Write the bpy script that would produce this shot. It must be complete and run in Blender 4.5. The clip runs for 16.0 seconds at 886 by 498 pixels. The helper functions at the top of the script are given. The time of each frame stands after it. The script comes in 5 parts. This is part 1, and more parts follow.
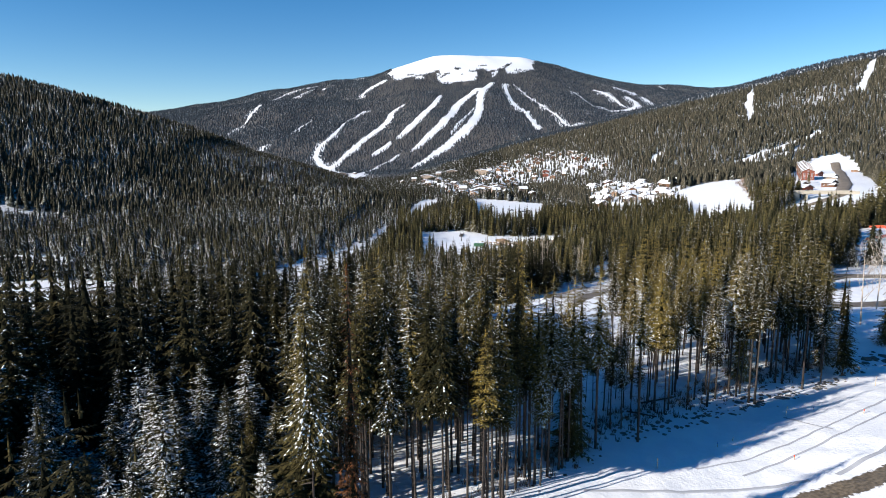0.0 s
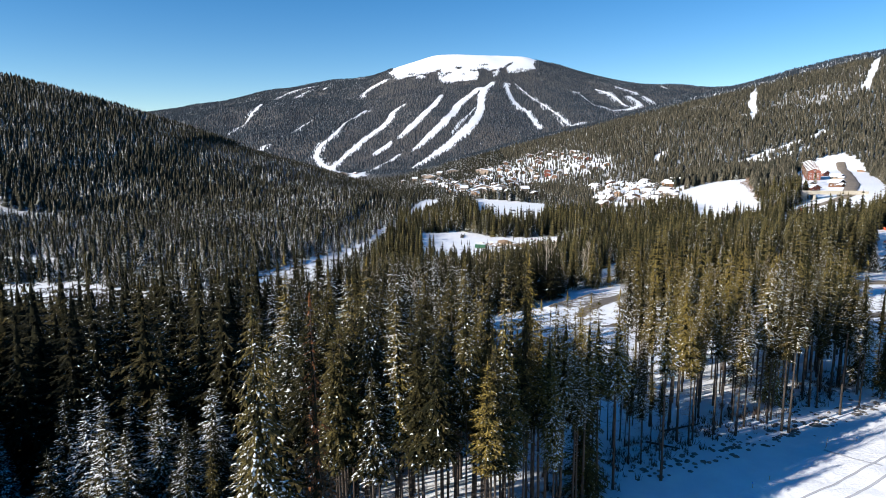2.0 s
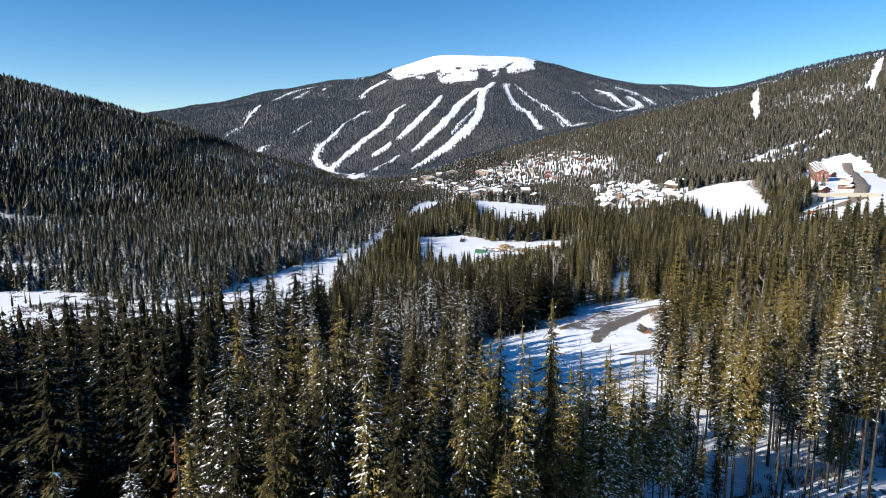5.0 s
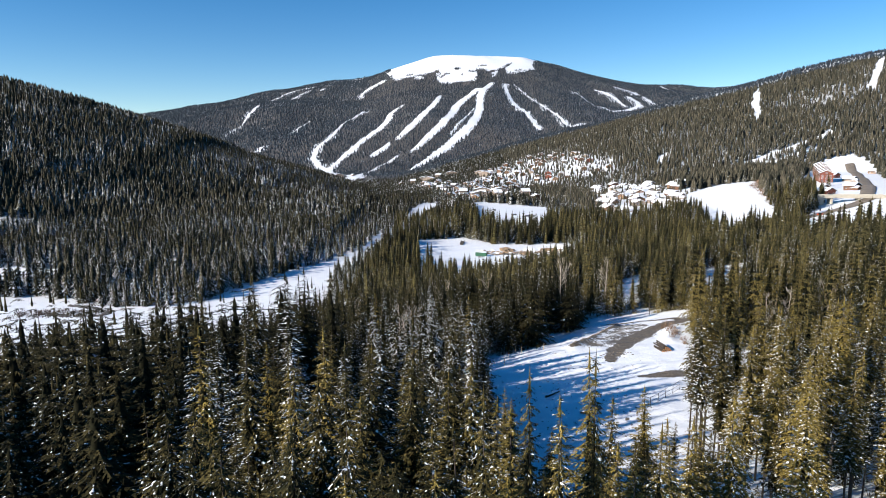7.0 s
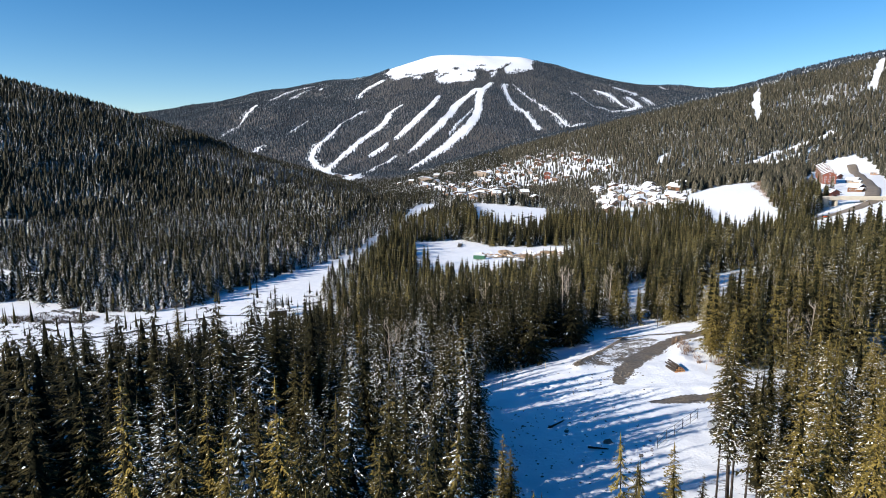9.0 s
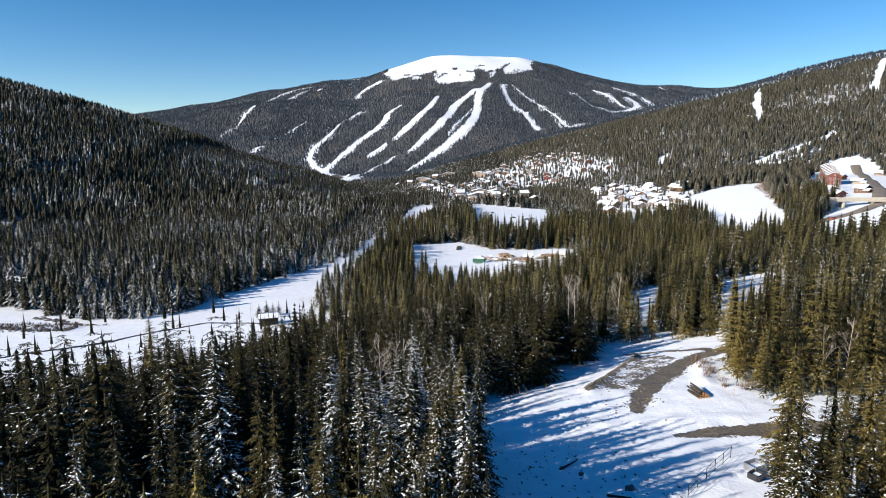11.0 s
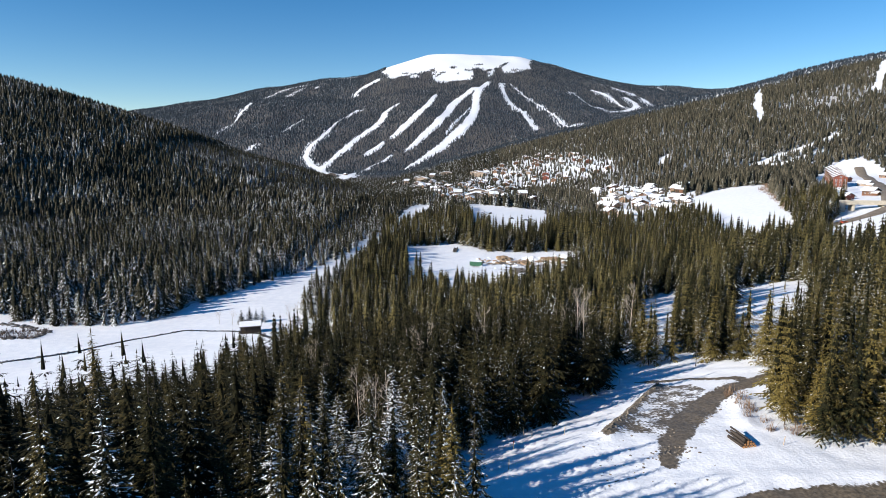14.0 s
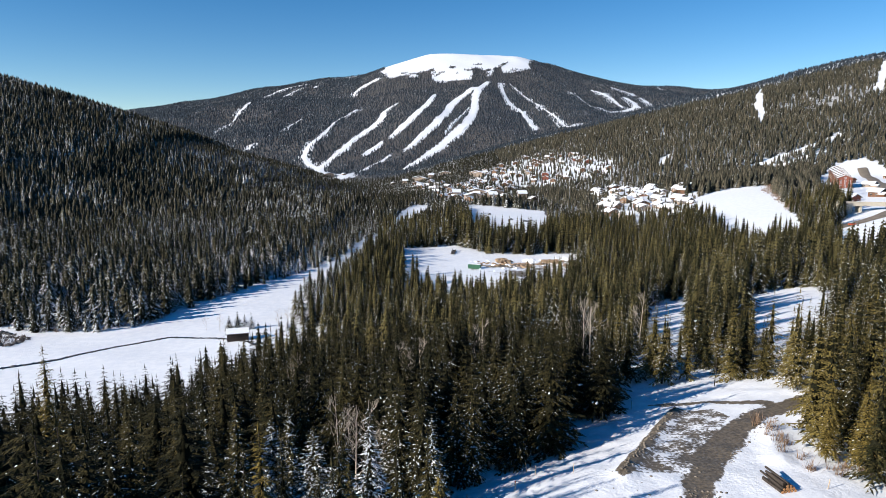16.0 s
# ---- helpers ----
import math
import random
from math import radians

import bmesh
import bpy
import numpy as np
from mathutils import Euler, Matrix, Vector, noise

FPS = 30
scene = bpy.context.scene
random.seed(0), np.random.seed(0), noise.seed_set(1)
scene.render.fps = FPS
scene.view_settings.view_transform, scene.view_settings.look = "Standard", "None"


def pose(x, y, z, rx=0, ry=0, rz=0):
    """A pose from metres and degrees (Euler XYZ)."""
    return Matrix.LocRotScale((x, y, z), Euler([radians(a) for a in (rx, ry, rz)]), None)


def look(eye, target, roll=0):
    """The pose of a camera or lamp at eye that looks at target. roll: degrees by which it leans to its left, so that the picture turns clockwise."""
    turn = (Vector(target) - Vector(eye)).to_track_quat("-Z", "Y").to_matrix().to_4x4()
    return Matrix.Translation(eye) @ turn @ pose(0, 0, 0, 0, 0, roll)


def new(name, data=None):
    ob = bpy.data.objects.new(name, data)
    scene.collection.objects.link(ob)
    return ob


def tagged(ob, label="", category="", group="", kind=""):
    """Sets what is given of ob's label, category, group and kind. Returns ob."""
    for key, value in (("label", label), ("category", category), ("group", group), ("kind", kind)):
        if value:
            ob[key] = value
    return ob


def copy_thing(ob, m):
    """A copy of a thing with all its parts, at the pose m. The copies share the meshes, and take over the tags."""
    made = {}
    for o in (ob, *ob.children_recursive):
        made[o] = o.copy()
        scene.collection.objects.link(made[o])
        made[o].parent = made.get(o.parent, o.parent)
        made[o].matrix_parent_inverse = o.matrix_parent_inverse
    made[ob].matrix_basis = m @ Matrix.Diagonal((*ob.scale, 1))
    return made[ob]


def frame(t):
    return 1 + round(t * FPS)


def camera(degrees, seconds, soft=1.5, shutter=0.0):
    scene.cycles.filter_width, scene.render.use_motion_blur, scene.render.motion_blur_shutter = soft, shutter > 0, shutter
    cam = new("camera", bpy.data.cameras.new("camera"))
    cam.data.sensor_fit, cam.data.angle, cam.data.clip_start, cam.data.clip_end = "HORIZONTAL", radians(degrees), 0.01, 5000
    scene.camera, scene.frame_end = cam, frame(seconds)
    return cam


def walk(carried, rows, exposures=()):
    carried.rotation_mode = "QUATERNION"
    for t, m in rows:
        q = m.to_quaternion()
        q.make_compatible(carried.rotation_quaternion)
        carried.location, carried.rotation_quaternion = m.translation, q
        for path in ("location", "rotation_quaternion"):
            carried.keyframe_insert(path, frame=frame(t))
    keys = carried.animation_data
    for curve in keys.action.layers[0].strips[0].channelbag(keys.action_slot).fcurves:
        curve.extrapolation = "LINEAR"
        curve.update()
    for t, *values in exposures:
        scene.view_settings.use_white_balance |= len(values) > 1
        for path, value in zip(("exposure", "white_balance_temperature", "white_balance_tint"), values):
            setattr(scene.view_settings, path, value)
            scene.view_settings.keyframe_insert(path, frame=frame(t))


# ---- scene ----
cam = camera(70.0, 16.0, 0.8)
PATH = [
    (0, (-0.665, -2.013, 36.29), (-0.667, -0.039, 35.967), -0.4),
    (0.5, (-0.556, 0.327, 36.229), (-0.559, 2.3, 35.905), -0.4),
    (1, (-0.424, 2.676, 36.164), (-0.428, 4.649, 35.84), -0.3),
    (1.5, (-0.266, 5.07, 36.099), (-0.271, 7.044, 35.775), -0.3),
    (2, (-0.086, 7.571, 36.047), (-0.092, 9.544, 35.723), -0.4),
    (2.5, (0.106, 10.256, 36.077), (0.099, 12.23, 35.754), -0.5),
    (3, (0.28, 13.015, 36.118), (0.273, 14.989, 35.795), -0.5),
    (3.5, (0.408, 15.754, 36.16), (0.403, 17.728, 35.839), -0.4),
    (4, (0.447, 18.395, 36.215), (0.44, 20.369, 35.893), -0.5),
    (6.5, (0.083, 30.758, 36.831), (0.081, 32.732, 36.509), -0.4),
    (7, (-0.017, 33.18, 36.857), (-0.019, 35.154, 36.536), -0.5),
    (7.5, (0.213, 35.555, 36.915), (0.212, 37.529, 36.594), -0.3),
    (8, (0.57, 37.945, 36.978), (0.57, 39.919, 36.657), -0.3),
    (8.5, (0.876, 40.408, 37.036), (0.878, 42.382, 36.715), -0.3),
    (9, (0.964, 43.015, 37.039), (0.966, 44.989, 36.718), -0.4),
    (11.5, (1.584, 56.989, 36.793), (1.59, 58.963, 36.474), -0.4),
    (12, (1.806, 59.789, 36.696), (1.815, 61.763, 36.376), -0.2),
    (12.5, (1.971, 62.619, 36.57), (1.98, 64.593, 36.249), -0.2),
    (13, (2.023, 65.487, 36.467), (2.034, 67.462, 36.146), -0.1),
    (13.5, (2.128, 68.24, 36.322), (2.141, 70.214, 36.001), -0.1),
    (14, (2.279, 70.88, 36.145), (2.293, 72.854, 35.823), 0.0),
    (14.5, (2.434, 73.494, 36.0), (2.449, 75.468, 35.678), -0.0),
    (15, (2.622, 76.08, 35.866), (2.637, 78.054, 35.545), -0.0),
    (15.5, (2.87, 78.777, 35.785), (2.886, 80.751, 35.463), -0.0),
    (16, (3.215, 81.584, 35.759), (3.232, 83.558, 35.437), 0.1),
]
walk(cam, [(t, look(eye, target, roll)) for t, eye, target, roll in PATH], [(0, 0.77, 6000, 10), (3.5, 0.88, 6000, 10), (7, 0.83, 6000, 10), (9, 0.77, 6000, 10), (12.5, 0.70, 6000, 10), (16, 0.65, 6000, 10)])

# ---- light ----
SUN_UP, SUN_TURN = 24.0, 246.0
world = bpy.data.worlds.new("sky")
scene.world = world
world.use_nodes = True
wn = world.node_tree
sky = wn.nodes.new("ShaderNodeTexSky")
sky.sky_type, sky.sun_disc = "NISHITA", False
sky.sun_elevation, sky.sun_rotation = radians(SUN_UP), radians(SUN_TURN)
sky.altitude, sky.air_density, sky.dust_density, sky.ozone_density = 2600, 1.0, 0.0, 0.6
deep = wn.nodes.new("ShaderNodeHueSaturation")
deep.inputs["Saturation"].default_value = 1.45
wn.links.new(sky.outputs[0], deep.inputs["Color"])
wn.links.new(deep.outputs[0], wn.nodes["Background"].inputs[0])
wn.nodes["Background"].inputs[1].default_value = 0.077
sun = new("sun", bpy.data.lights.new("sun", "SUN"))
sun.data.energy, sun.data.angle, sun.data.color = 5.0, radians(0.5), (1.0, 0.89, 0.74)
SUN_WAY = Vector((math.sin(radians(SUN_TURN)) * math.cos(radians(SUN_UP)), math.cos(radians(SUN_TURN)) * math.cos(radians(SUN_UP)), math.sin(radians(SUN_UP))))
sun.matrix_world = look((0, 0, 500), Vector((0, 0, 500)) - SUN_WAY)


# ---- materials ----
def material(name, rough=0.8, metal=0.0):
    m = bpy.data.materials.new(name)
    m.use_nodes = True
    b = m.node_tree.nodes["Principled BSDF"]
    b.inputs["Roughness"].default_value, b.inputs["Metallic"].default_value = rough, metal
    return m, m.node_tree, b


def node(nt, kind, values=None, **props):
    n = nt.nodes.new(kind)
    for key, value in props.items():
        setattr(n, key, value)
    for key, value in (values or {}).items():
        if hasattr(value, "is_output"):
            nt.links.new(value, n.inputs[key])
        else:
            n.inputs[key].default_value = value
    return n


def noise_of(nt, scale, detail=3.0, vector=None, rough=0.55):
    n = node(nt, "ShaderNodeTexNoise", {"Scale": scale, "Detail": detail, "Roughness": rough})
    if vector is not None:
        nt.links.new(vector, n.inputs["Vector"])
    return n.outputs["Fac"]


def span(nt, value, a, b, lo=0.0, hi=1.0):
    n = node(nt, "ShaderNodeMapRange", {"Value": value, "From Min": a, "From Max": b, "To Min": lo, "To Max": hi}, interpolation_type="SMOOTHSTEP")
    return n.outputs["Result"]


def mix(nt, fac, a, b):
    n = nt.nodes.new("ShaderNodeMix")
    n.data_type = "RGBA"
    for i, v in ((0, fac), (6, a), (7, b)):
        if hasattr(v, "is_output"):
            nt.links.new(v, n.inputs[i])
        else:
            n.inputs[i].default_value = v if i == 0 else (*v[:3], 1)
    return n.outputs[2]


def sums(nt, op, a, b):
    n = nt.nodes.new("ShaderNodeMath")
    n.operation = op
    for i, v in enumerate((a, b)):
        if hasattr(v, "is_output"):
            nt.links.new(v, n.inputs[i])
        else:
            n.inputs[i].default_value = v
    return n.outputs[0]


def bump(nt, bsdf, height, strength=0.4, distance=0.05):
    n = node(nt, "ShaderNodeBump", {"Height": height, "Strength": strength, "Distance": distance})
    nt.links.new(n.outputs[0], bsdf.inputs["Normal"])


def plain(name, colour, rough=0.7, metal=0.0, grain=8.0, spread=0.25, relief=0.15, gloss=0.3):
    """A painted, wooden or stone surface with wear at two scales."""
    m, nt, b = material(name, rough, metal)
    b.inputs["Specular IOR Level"].default_value = gloss
    co = nt.nodes.new("ShaderNodeTexCoord").outputs["Object"]
    fine, broad = noise_of(nt, grain, 4, co), noise_of(nt, grain / 9, 2, co)
    dark, light = [c * (1 - spread) for c in colour], [min(1, c * (1 + spread)) for c in colour]
    c = mix(nt, span(nt, sums(nt, "ADD", sums(nt, "MULTIPLY", fine, 0.6), sums(nt, "MULTIPLY", broad, 0.4)), 0.3, 0.7), dark, light)
    nt.links.new(c, b.inputs["Base Color"])
    bump(nt, b, fine, relief, 0.02)
    return m


SNOW = (0.86, 0.88, 0.91)


def needle_material(name, snow_lo, snow_hi, joined, dead=False, grain=2.7, gaps=0.0, layers=2.3, deep=(0.016, 0.019, 0.008), pale=(0.205, 0.170, 0.042), tips=(0.275, 0.226, 0.07)):
    """Conifer needles: olive to deep green from tree to tree, snow lying in flecks on the boughs."""
    m, nt, b = material(name, 0.9)
    b.inputs["Specular IOR Level"].default_value = 0.08
    geo = nt.nodes.new("ShaderNodeNewGeometry")
    if joined:
        rnd = node(nt, "ShaderNodeAttribute", attribute_name="tint").outputs["Fac"]
    else:
        rnd = nt.nodes.new("ShaderNodeObjectInfo").outputs["Random"]
    pos = geo.outputs["Position"]
    fine, stand = noise_of(nt, 1.3, 3, pos), noise_of(nt, 0.012, 2, pos)
    flat = node(nt, "ShaderNodeVectorMath", {0: pos, 1: (1.0, 1.0, layers)}, operation="MULTIPLY").outputs[0]
    if dead:
        green = mix(nt, fine, (0.12, 0.048, 0.019), (0.20, 0.088, 0.036))
    else:
        green = mix(nt, span(nt, rnd, 0.2, 1.0), deep, pale)
        green = mix(nt, span(nt, fine, 0.4, 0.75, 0.0, 0.55), green, tips)
    ridge_line = node(nt, "ShaderNodeAttribute", attribute_name="ridge").outputs["Fac"]
    # Near-black noise paints the shade in the gaps between sprays into the colour.
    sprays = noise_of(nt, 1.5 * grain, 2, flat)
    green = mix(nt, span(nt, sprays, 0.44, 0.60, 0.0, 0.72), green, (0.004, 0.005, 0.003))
    bump(nt, b, sprays, 0.8, 0.25 / grain)
    up = nt.nodes.new("ShaderNodeSeparateXYZ")
    nt.links.new(geo.outputs["Normal"], up.inputs[0])
    lift = sums(nt, "ADD", sums(nt, "MULTIPLY", sums(nt, "ABSOLUTE", up.outputs[2], 0), 0.16), sums(nt, "MULTIPLY", noise_of(nt, grain, 2, flat), 0.9))
    lift = sums(nt, "ADD", lift, sums(nt, "MULTIPLY", sums(nt, "SUBTRACT", stand, 0.5), 0.3))
    # it lies along the spine of each bough
    lift = sums(nt, "ADD", lift, sums(nt, "MULTIPLY", sums(nt, "SUBTRACT", ridge_line, 0.4), 0.3))
    # the snow thins towards the top of each tree
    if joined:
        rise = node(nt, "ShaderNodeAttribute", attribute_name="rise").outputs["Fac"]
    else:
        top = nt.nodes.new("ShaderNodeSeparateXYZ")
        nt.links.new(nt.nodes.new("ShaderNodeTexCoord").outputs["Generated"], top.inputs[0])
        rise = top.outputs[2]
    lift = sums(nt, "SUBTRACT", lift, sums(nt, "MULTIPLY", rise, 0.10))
    much = sums(nt, "ADD", snow_lo, sums(nt, "MULTIPLY", sums(nt, "FRACT", sums(nt, "MULTIPLY", rnd, 7.31), 0), snow_hi - snow_lo))
    fac = span(nt, sums(nt, "SUBTRACT", lift, sums(nt, "SUBTRACT", 1.0, much)), -0.02, 0.06)
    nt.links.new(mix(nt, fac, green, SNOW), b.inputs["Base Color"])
    if gaps:  # daylight between the needle sprays
        nt.links.new(span(nt, sums(nt, "ADD", noise_of(nt, 1.6 * grain, 1, flat), span(nt, rise, 0.72, 1.0, 0.0, 0.14)), gaps, gaps + 0.02), b.inputs["Alpha"])
    return m


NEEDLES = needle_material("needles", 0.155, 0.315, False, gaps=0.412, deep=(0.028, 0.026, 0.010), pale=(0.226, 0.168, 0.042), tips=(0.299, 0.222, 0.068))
# The next two darken the needle colour to stand in for a shaded wood.
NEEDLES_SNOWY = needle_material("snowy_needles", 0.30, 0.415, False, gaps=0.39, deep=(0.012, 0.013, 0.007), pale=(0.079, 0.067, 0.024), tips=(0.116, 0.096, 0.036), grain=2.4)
NEEDLES_SHADED = needle_material("shaded_needles", 0.175, 0.33, False, gaps=0.39, deep=(0.013, 0.014, 0.006), pale=(0.082, 0.066, 0.022), tips=(0.118, 0.092, 0.032), grain=2.4)
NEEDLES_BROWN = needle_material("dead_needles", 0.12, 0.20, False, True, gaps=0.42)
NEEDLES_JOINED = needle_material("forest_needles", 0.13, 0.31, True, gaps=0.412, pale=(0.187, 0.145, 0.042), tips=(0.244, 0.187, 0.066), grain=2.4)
# Darker, cooler copy for the creek's far side; its shade is in the colour.
NEEDLES_SHADY = needle_material("shady_needles", 0.27, 0.42, True, deep=(0.014, 0.016, 0.011), pale=(0.076, 0.067, 0.036), tips=(0.105, 0.092, 0.050), grain=1.9)
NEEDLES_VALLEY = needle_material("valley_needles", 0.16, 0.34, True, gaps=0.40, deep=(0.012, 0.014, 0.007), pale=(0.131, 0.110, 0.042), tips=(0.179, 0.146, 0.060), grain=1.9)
# Darker copy of forest needles; the left wood's shade is in its colour.
NEEDLES_SHADED_WOOD = needle_material("shaded_wood_needles", 0.12, 0.28, True, gaps=0.37, deep=(0.009, 0.010, 0.005), pale=(0.060, 0.049, 0.018), tips=(0.088, 0.071, 0.027), grain=2.2)
# Hill trees darkened in colour to stand in for their shade on one another.
NEEDLES_SHADED_HILL = needle_material("shaded_hill_needles", 0.27, 0.43, True, deep=(0.014, 0.016, 0.012), pale=(0.061, 0.055, 0.033), tips=(0.088, 0.078, 0.049), grain=1.3)
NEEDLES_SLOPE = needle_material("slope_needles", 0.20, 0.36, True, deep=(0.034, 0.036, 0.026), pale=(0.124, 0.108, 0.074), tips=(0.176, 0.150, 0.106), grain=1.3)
# Blue-grey and lifted: the distance haze is put into the needle colour.
NEEDLES_HAZE = needle_material("mountain_haze_needles", 0.20, 0.36, True, deep=(0.034, 0.046, 0.062), pale=(0.066, 0.086, 0.108), tips=(0.088, 0.104, 0.124), grain=0.45, layers=1.0)
LYING_SNOW = plain("lying_snow", (0.84, 0.87, 0.91), 0.6, grain=3.0, spread=0.06)
# Near-black core colour that puts the crown's inner shade into the material.
INNER_SHADE = plain("crown_inner_shade", (0.014, 0.014, 0.008), 0.95, grain=4, spread=0.5, gloss=0.02)
BARK = plain("bark", (0.056, 0.046, 0.039), 0.9, grain=6, spread=0.45, relief=0.5, gloss=0.1)

ground_mat, nt, b = material("snow_ground", 0.55)
pos = nt.nodes.new("ShaderNodeNewGeometry").outputs["Position"]
att = nt.nodes.new("ShaderNodeAttribute")
att.attribute_name = "cover"
cover = nt.nodes.new("ShaderNodeSeparateColor")
nt.links.new(att.outputs["Color"], cover.inputs[0])
litter, dirt, packed = cover.outputs[0], cover.outputs[1], cover.outputs[2]
fine, mid, broad = noise_of(nt, 2.3, 5, pos), noise_of(nt, 0.35, 4, pos), noise_of(nt, 0.05, 3, pos)
snow = mix(nt, span(nt, mid, 0.35, 0.7), (0.80, 0.82, 0.86), (0.88, 0.89, 0.91))
snow = mix(nt, packed, snow, (0.74, 0.74, 0.75))
floor_c = mix(nt, span(nt, fine, 0.35, 0.65), (0.050, 0.043, 0.036), (0.13, 0.112, 0.092))
soil = mix(nt, span(nt, fine, 0.3, 0.7), (0.075, 0.060, 0.041), (0.19, 0.152, 0.104))
ragged = sums(nt, "ADD", sums(nt, "MULTIPLY", fine, 0.5), sums(nt, "MULTIPLY", mid, 0.6))
c = mix(nt, span(nt, sums(nt, "SUBTRACT", litter, ragged), -0.08, 0.08), snow, floor_c)
c = mix(nt, span(nt, sums(nt, "SUBTRACT", dirt, ragged), -0.06, 0.06), c, soil)
nt.links.new(c, b.inputs["Base Color"])
bump(nt, b, sums(nt, "ADD", sums(nt, "MULTIPLY", fine, 0.5), mid), 0.5, 0.3)


# ---- the land ----
def smooth(a, b, v):
    t = np.clip((v - a) / (b - a), 0, 1)
    return t * t * (3 - 2 * t)


def waves(x, y, size, seed):
    """Gentle undulation out of a few crossed sine waves, about -1 to 1."""
    rng = np.random.RandomState(seed)
    total = 0
    for k in range(5):
        a, p, s = rng.uniform(0, 6.28), rng.uniform(0, 6.28), size * rng.uniform(0.6, 1.6)
        total = total + np.sin((x * math.cos(a) + y * math.sin(a)) * 6.28 / s + p)
    return total / 3.0


def ridge(x, y, crest, steep, round_off=60.0):
    """A hill that falls away evenly on all sides of a crest line of (x, y, z) points."""
    best = np.full(np.shape(x), -1e4)
    for (ax, ay, az), (bx, by, bz) in zip(crest[:-1], crest[1:]):
        dx, dy = bx - ax, by - ay
        t = np.clip(((x - ax) * dx + (y - ay) * dy) / (dx * dx + dy * dy), 0, 1)
        d = np.hypot(x - ax - t * dx, y - ay - t * dy)
        best = np.maximum(best, az + t * (bz - az) - steep * (np.sqrt(d * d + round_off ** 2) - round_off))
    return best


def along(x, y, line, grow=1.0):
    """How far inside a strip of (x, y, half width) points lie, in half widths: 1 on the line, 0 at its rim."""
    best = np.full(np.shape(x), -9.0)
    for (ax, ay, aw), (bx, by, bw) in zip(line[:-1], line[1:]):
        dx, dy = bx - ax, by - ay
        t = np.clip(((x - ax) * dx + (y - ay) * dy) / (dx * dx + dy * dy + 1e-9), 0, 1)
        best = np.maximum(best, 1 - np.hypot(x - ax - t * dx, y - ay - t * dy) / ((aw + t * (bw - aw)) * grow))
    return best


LEFT_CREST = [(-1350, 500, 232), (-980, 960, 182), (-805, 1150, 158), (-660, 1380, 66), (-520, 1540, -38), (-440, 1620, -62)]
RIGHT_CREST = [(1750, 1750, 380), (1400, 1950, 322), (1280, 2500, 270), (640, 2230, 112), (314, 2000, 44), (112, 1900, -10), (-38, 1820, -52)]
PEAK_CREST = [(-3000, 4350, 130), (-2049, 4300, 246), (-1880, 4300, 270), (-1598, 4300, 312), (-1224, 4300, 367), (-1037, 4300, 409), (-851, 4300, 436), (-666, 4300, 467), (-488, 4300, 477), (250, 4300, 548), (809, 4300, 508), (1013, 4300, 463), (1181, 4300, 434), (1366, 4300, 418), (1663, 4300, 405), (3000, 4400, 385)]
DOME_CREST = [(-19, 4230, 605), (252, 4230, 607), (451, 4230, 595), (614, 4230, 554)]


def ground_z(x, y):
    x, y = np.asarray(x, float), np.asarray(y, float)
    v = -0.6 * (x - 25) + 0.8 * (y - 150)
    near = -np.interp(v, (-400, -15, 0, 11, 35, 63, 130, 190, 260, 4000), (-1, 0, 1.2, 4.3, 8.5, 14, 27.5, 35, 37, 37))
    bank = 3.0 * smooth(18, 45, x - 0.55 * (y - 40)) * (1 - smooth(60, 100, y))
    bench = -37 + 33 * smooth(60, 330, x - 0.2 * (y - 300)) * (1 - smooth(1000, 1500, y))
    near = np.logaddexp(near / 2, bench / 2) * 2
    floor_z = near + bank - (25 * smooth(850, 1250, y) - 16 * smooth(1650, 1850, y)) * (1 - smooth(-120, 0, x))
    left = ridge(x, y, LEFT_CREST, 0.32, 40)
    right = ridge(x, y, RIGHT_CREST, 0.25, 40)
    peak = ridge(x, y, PEAK_CREST, 0.262, 40) + 14 * waves(x, y, 900, 5) * smooth(1900, 2400, y) * (1 - smooth(3700, 4150, y))
    peak = peak + 15 * waves(x, 0.3 * y, 360, 6) * smooth(2100, 2700, y) * (1 - smooth(3500, 3950, y))
    peak = np.logaddexp(peak / 8, ridge(x, y, DOME_CREST, 0.42, 110) / 8) * 8
    hills = np.logaddexp(np.logaddexp(left / 5, right / 5), peak / 5) * 5
    hills = hills + 5 * waves(x, y, 420, 3) * smooth(-30, 40, hills)
    soft = 4 + 7 * smooth(150, 450, y) * smooth(-60, -160, x) * (1 - smooth(800, 1150, y))
    z = np.logaddexp(floor_z / soft, hills / soft) * soft
    berm = 0.7 * np.clip(along(x, y, [(24, 147.5, 1.6), (39, 171.5, 1.6)]), 0, 1) + 0.5 * np.clip(along(x, y, [(47, 160, 1.8), (43, 150, 1.8)]), 0, 1)
    floor_lip = 0.35 * np.clip(along(x, y, [(20, 134.5, 1.4), (60, 136.5, 1.4), (112, 145, 1.4)]), 0, 1)
    z = z + berm + floor_lip
    far = smooth(150, 400, np.hypot(x, y - 80))
    rough = smooth(30, 50, y) * (1 - smooth(185, 200, y)) * (1 - smooth(80, 110, np.abs(x)))
    z = z + rough * (0.07 * waves(x, y, 5.5, 51) + 0.05 * waves(x, y, 2.6, 52))
    return z + 0.25 * waves(x, y, 37, 1) + 0.9 * far * waves(x, y, 160, 2)


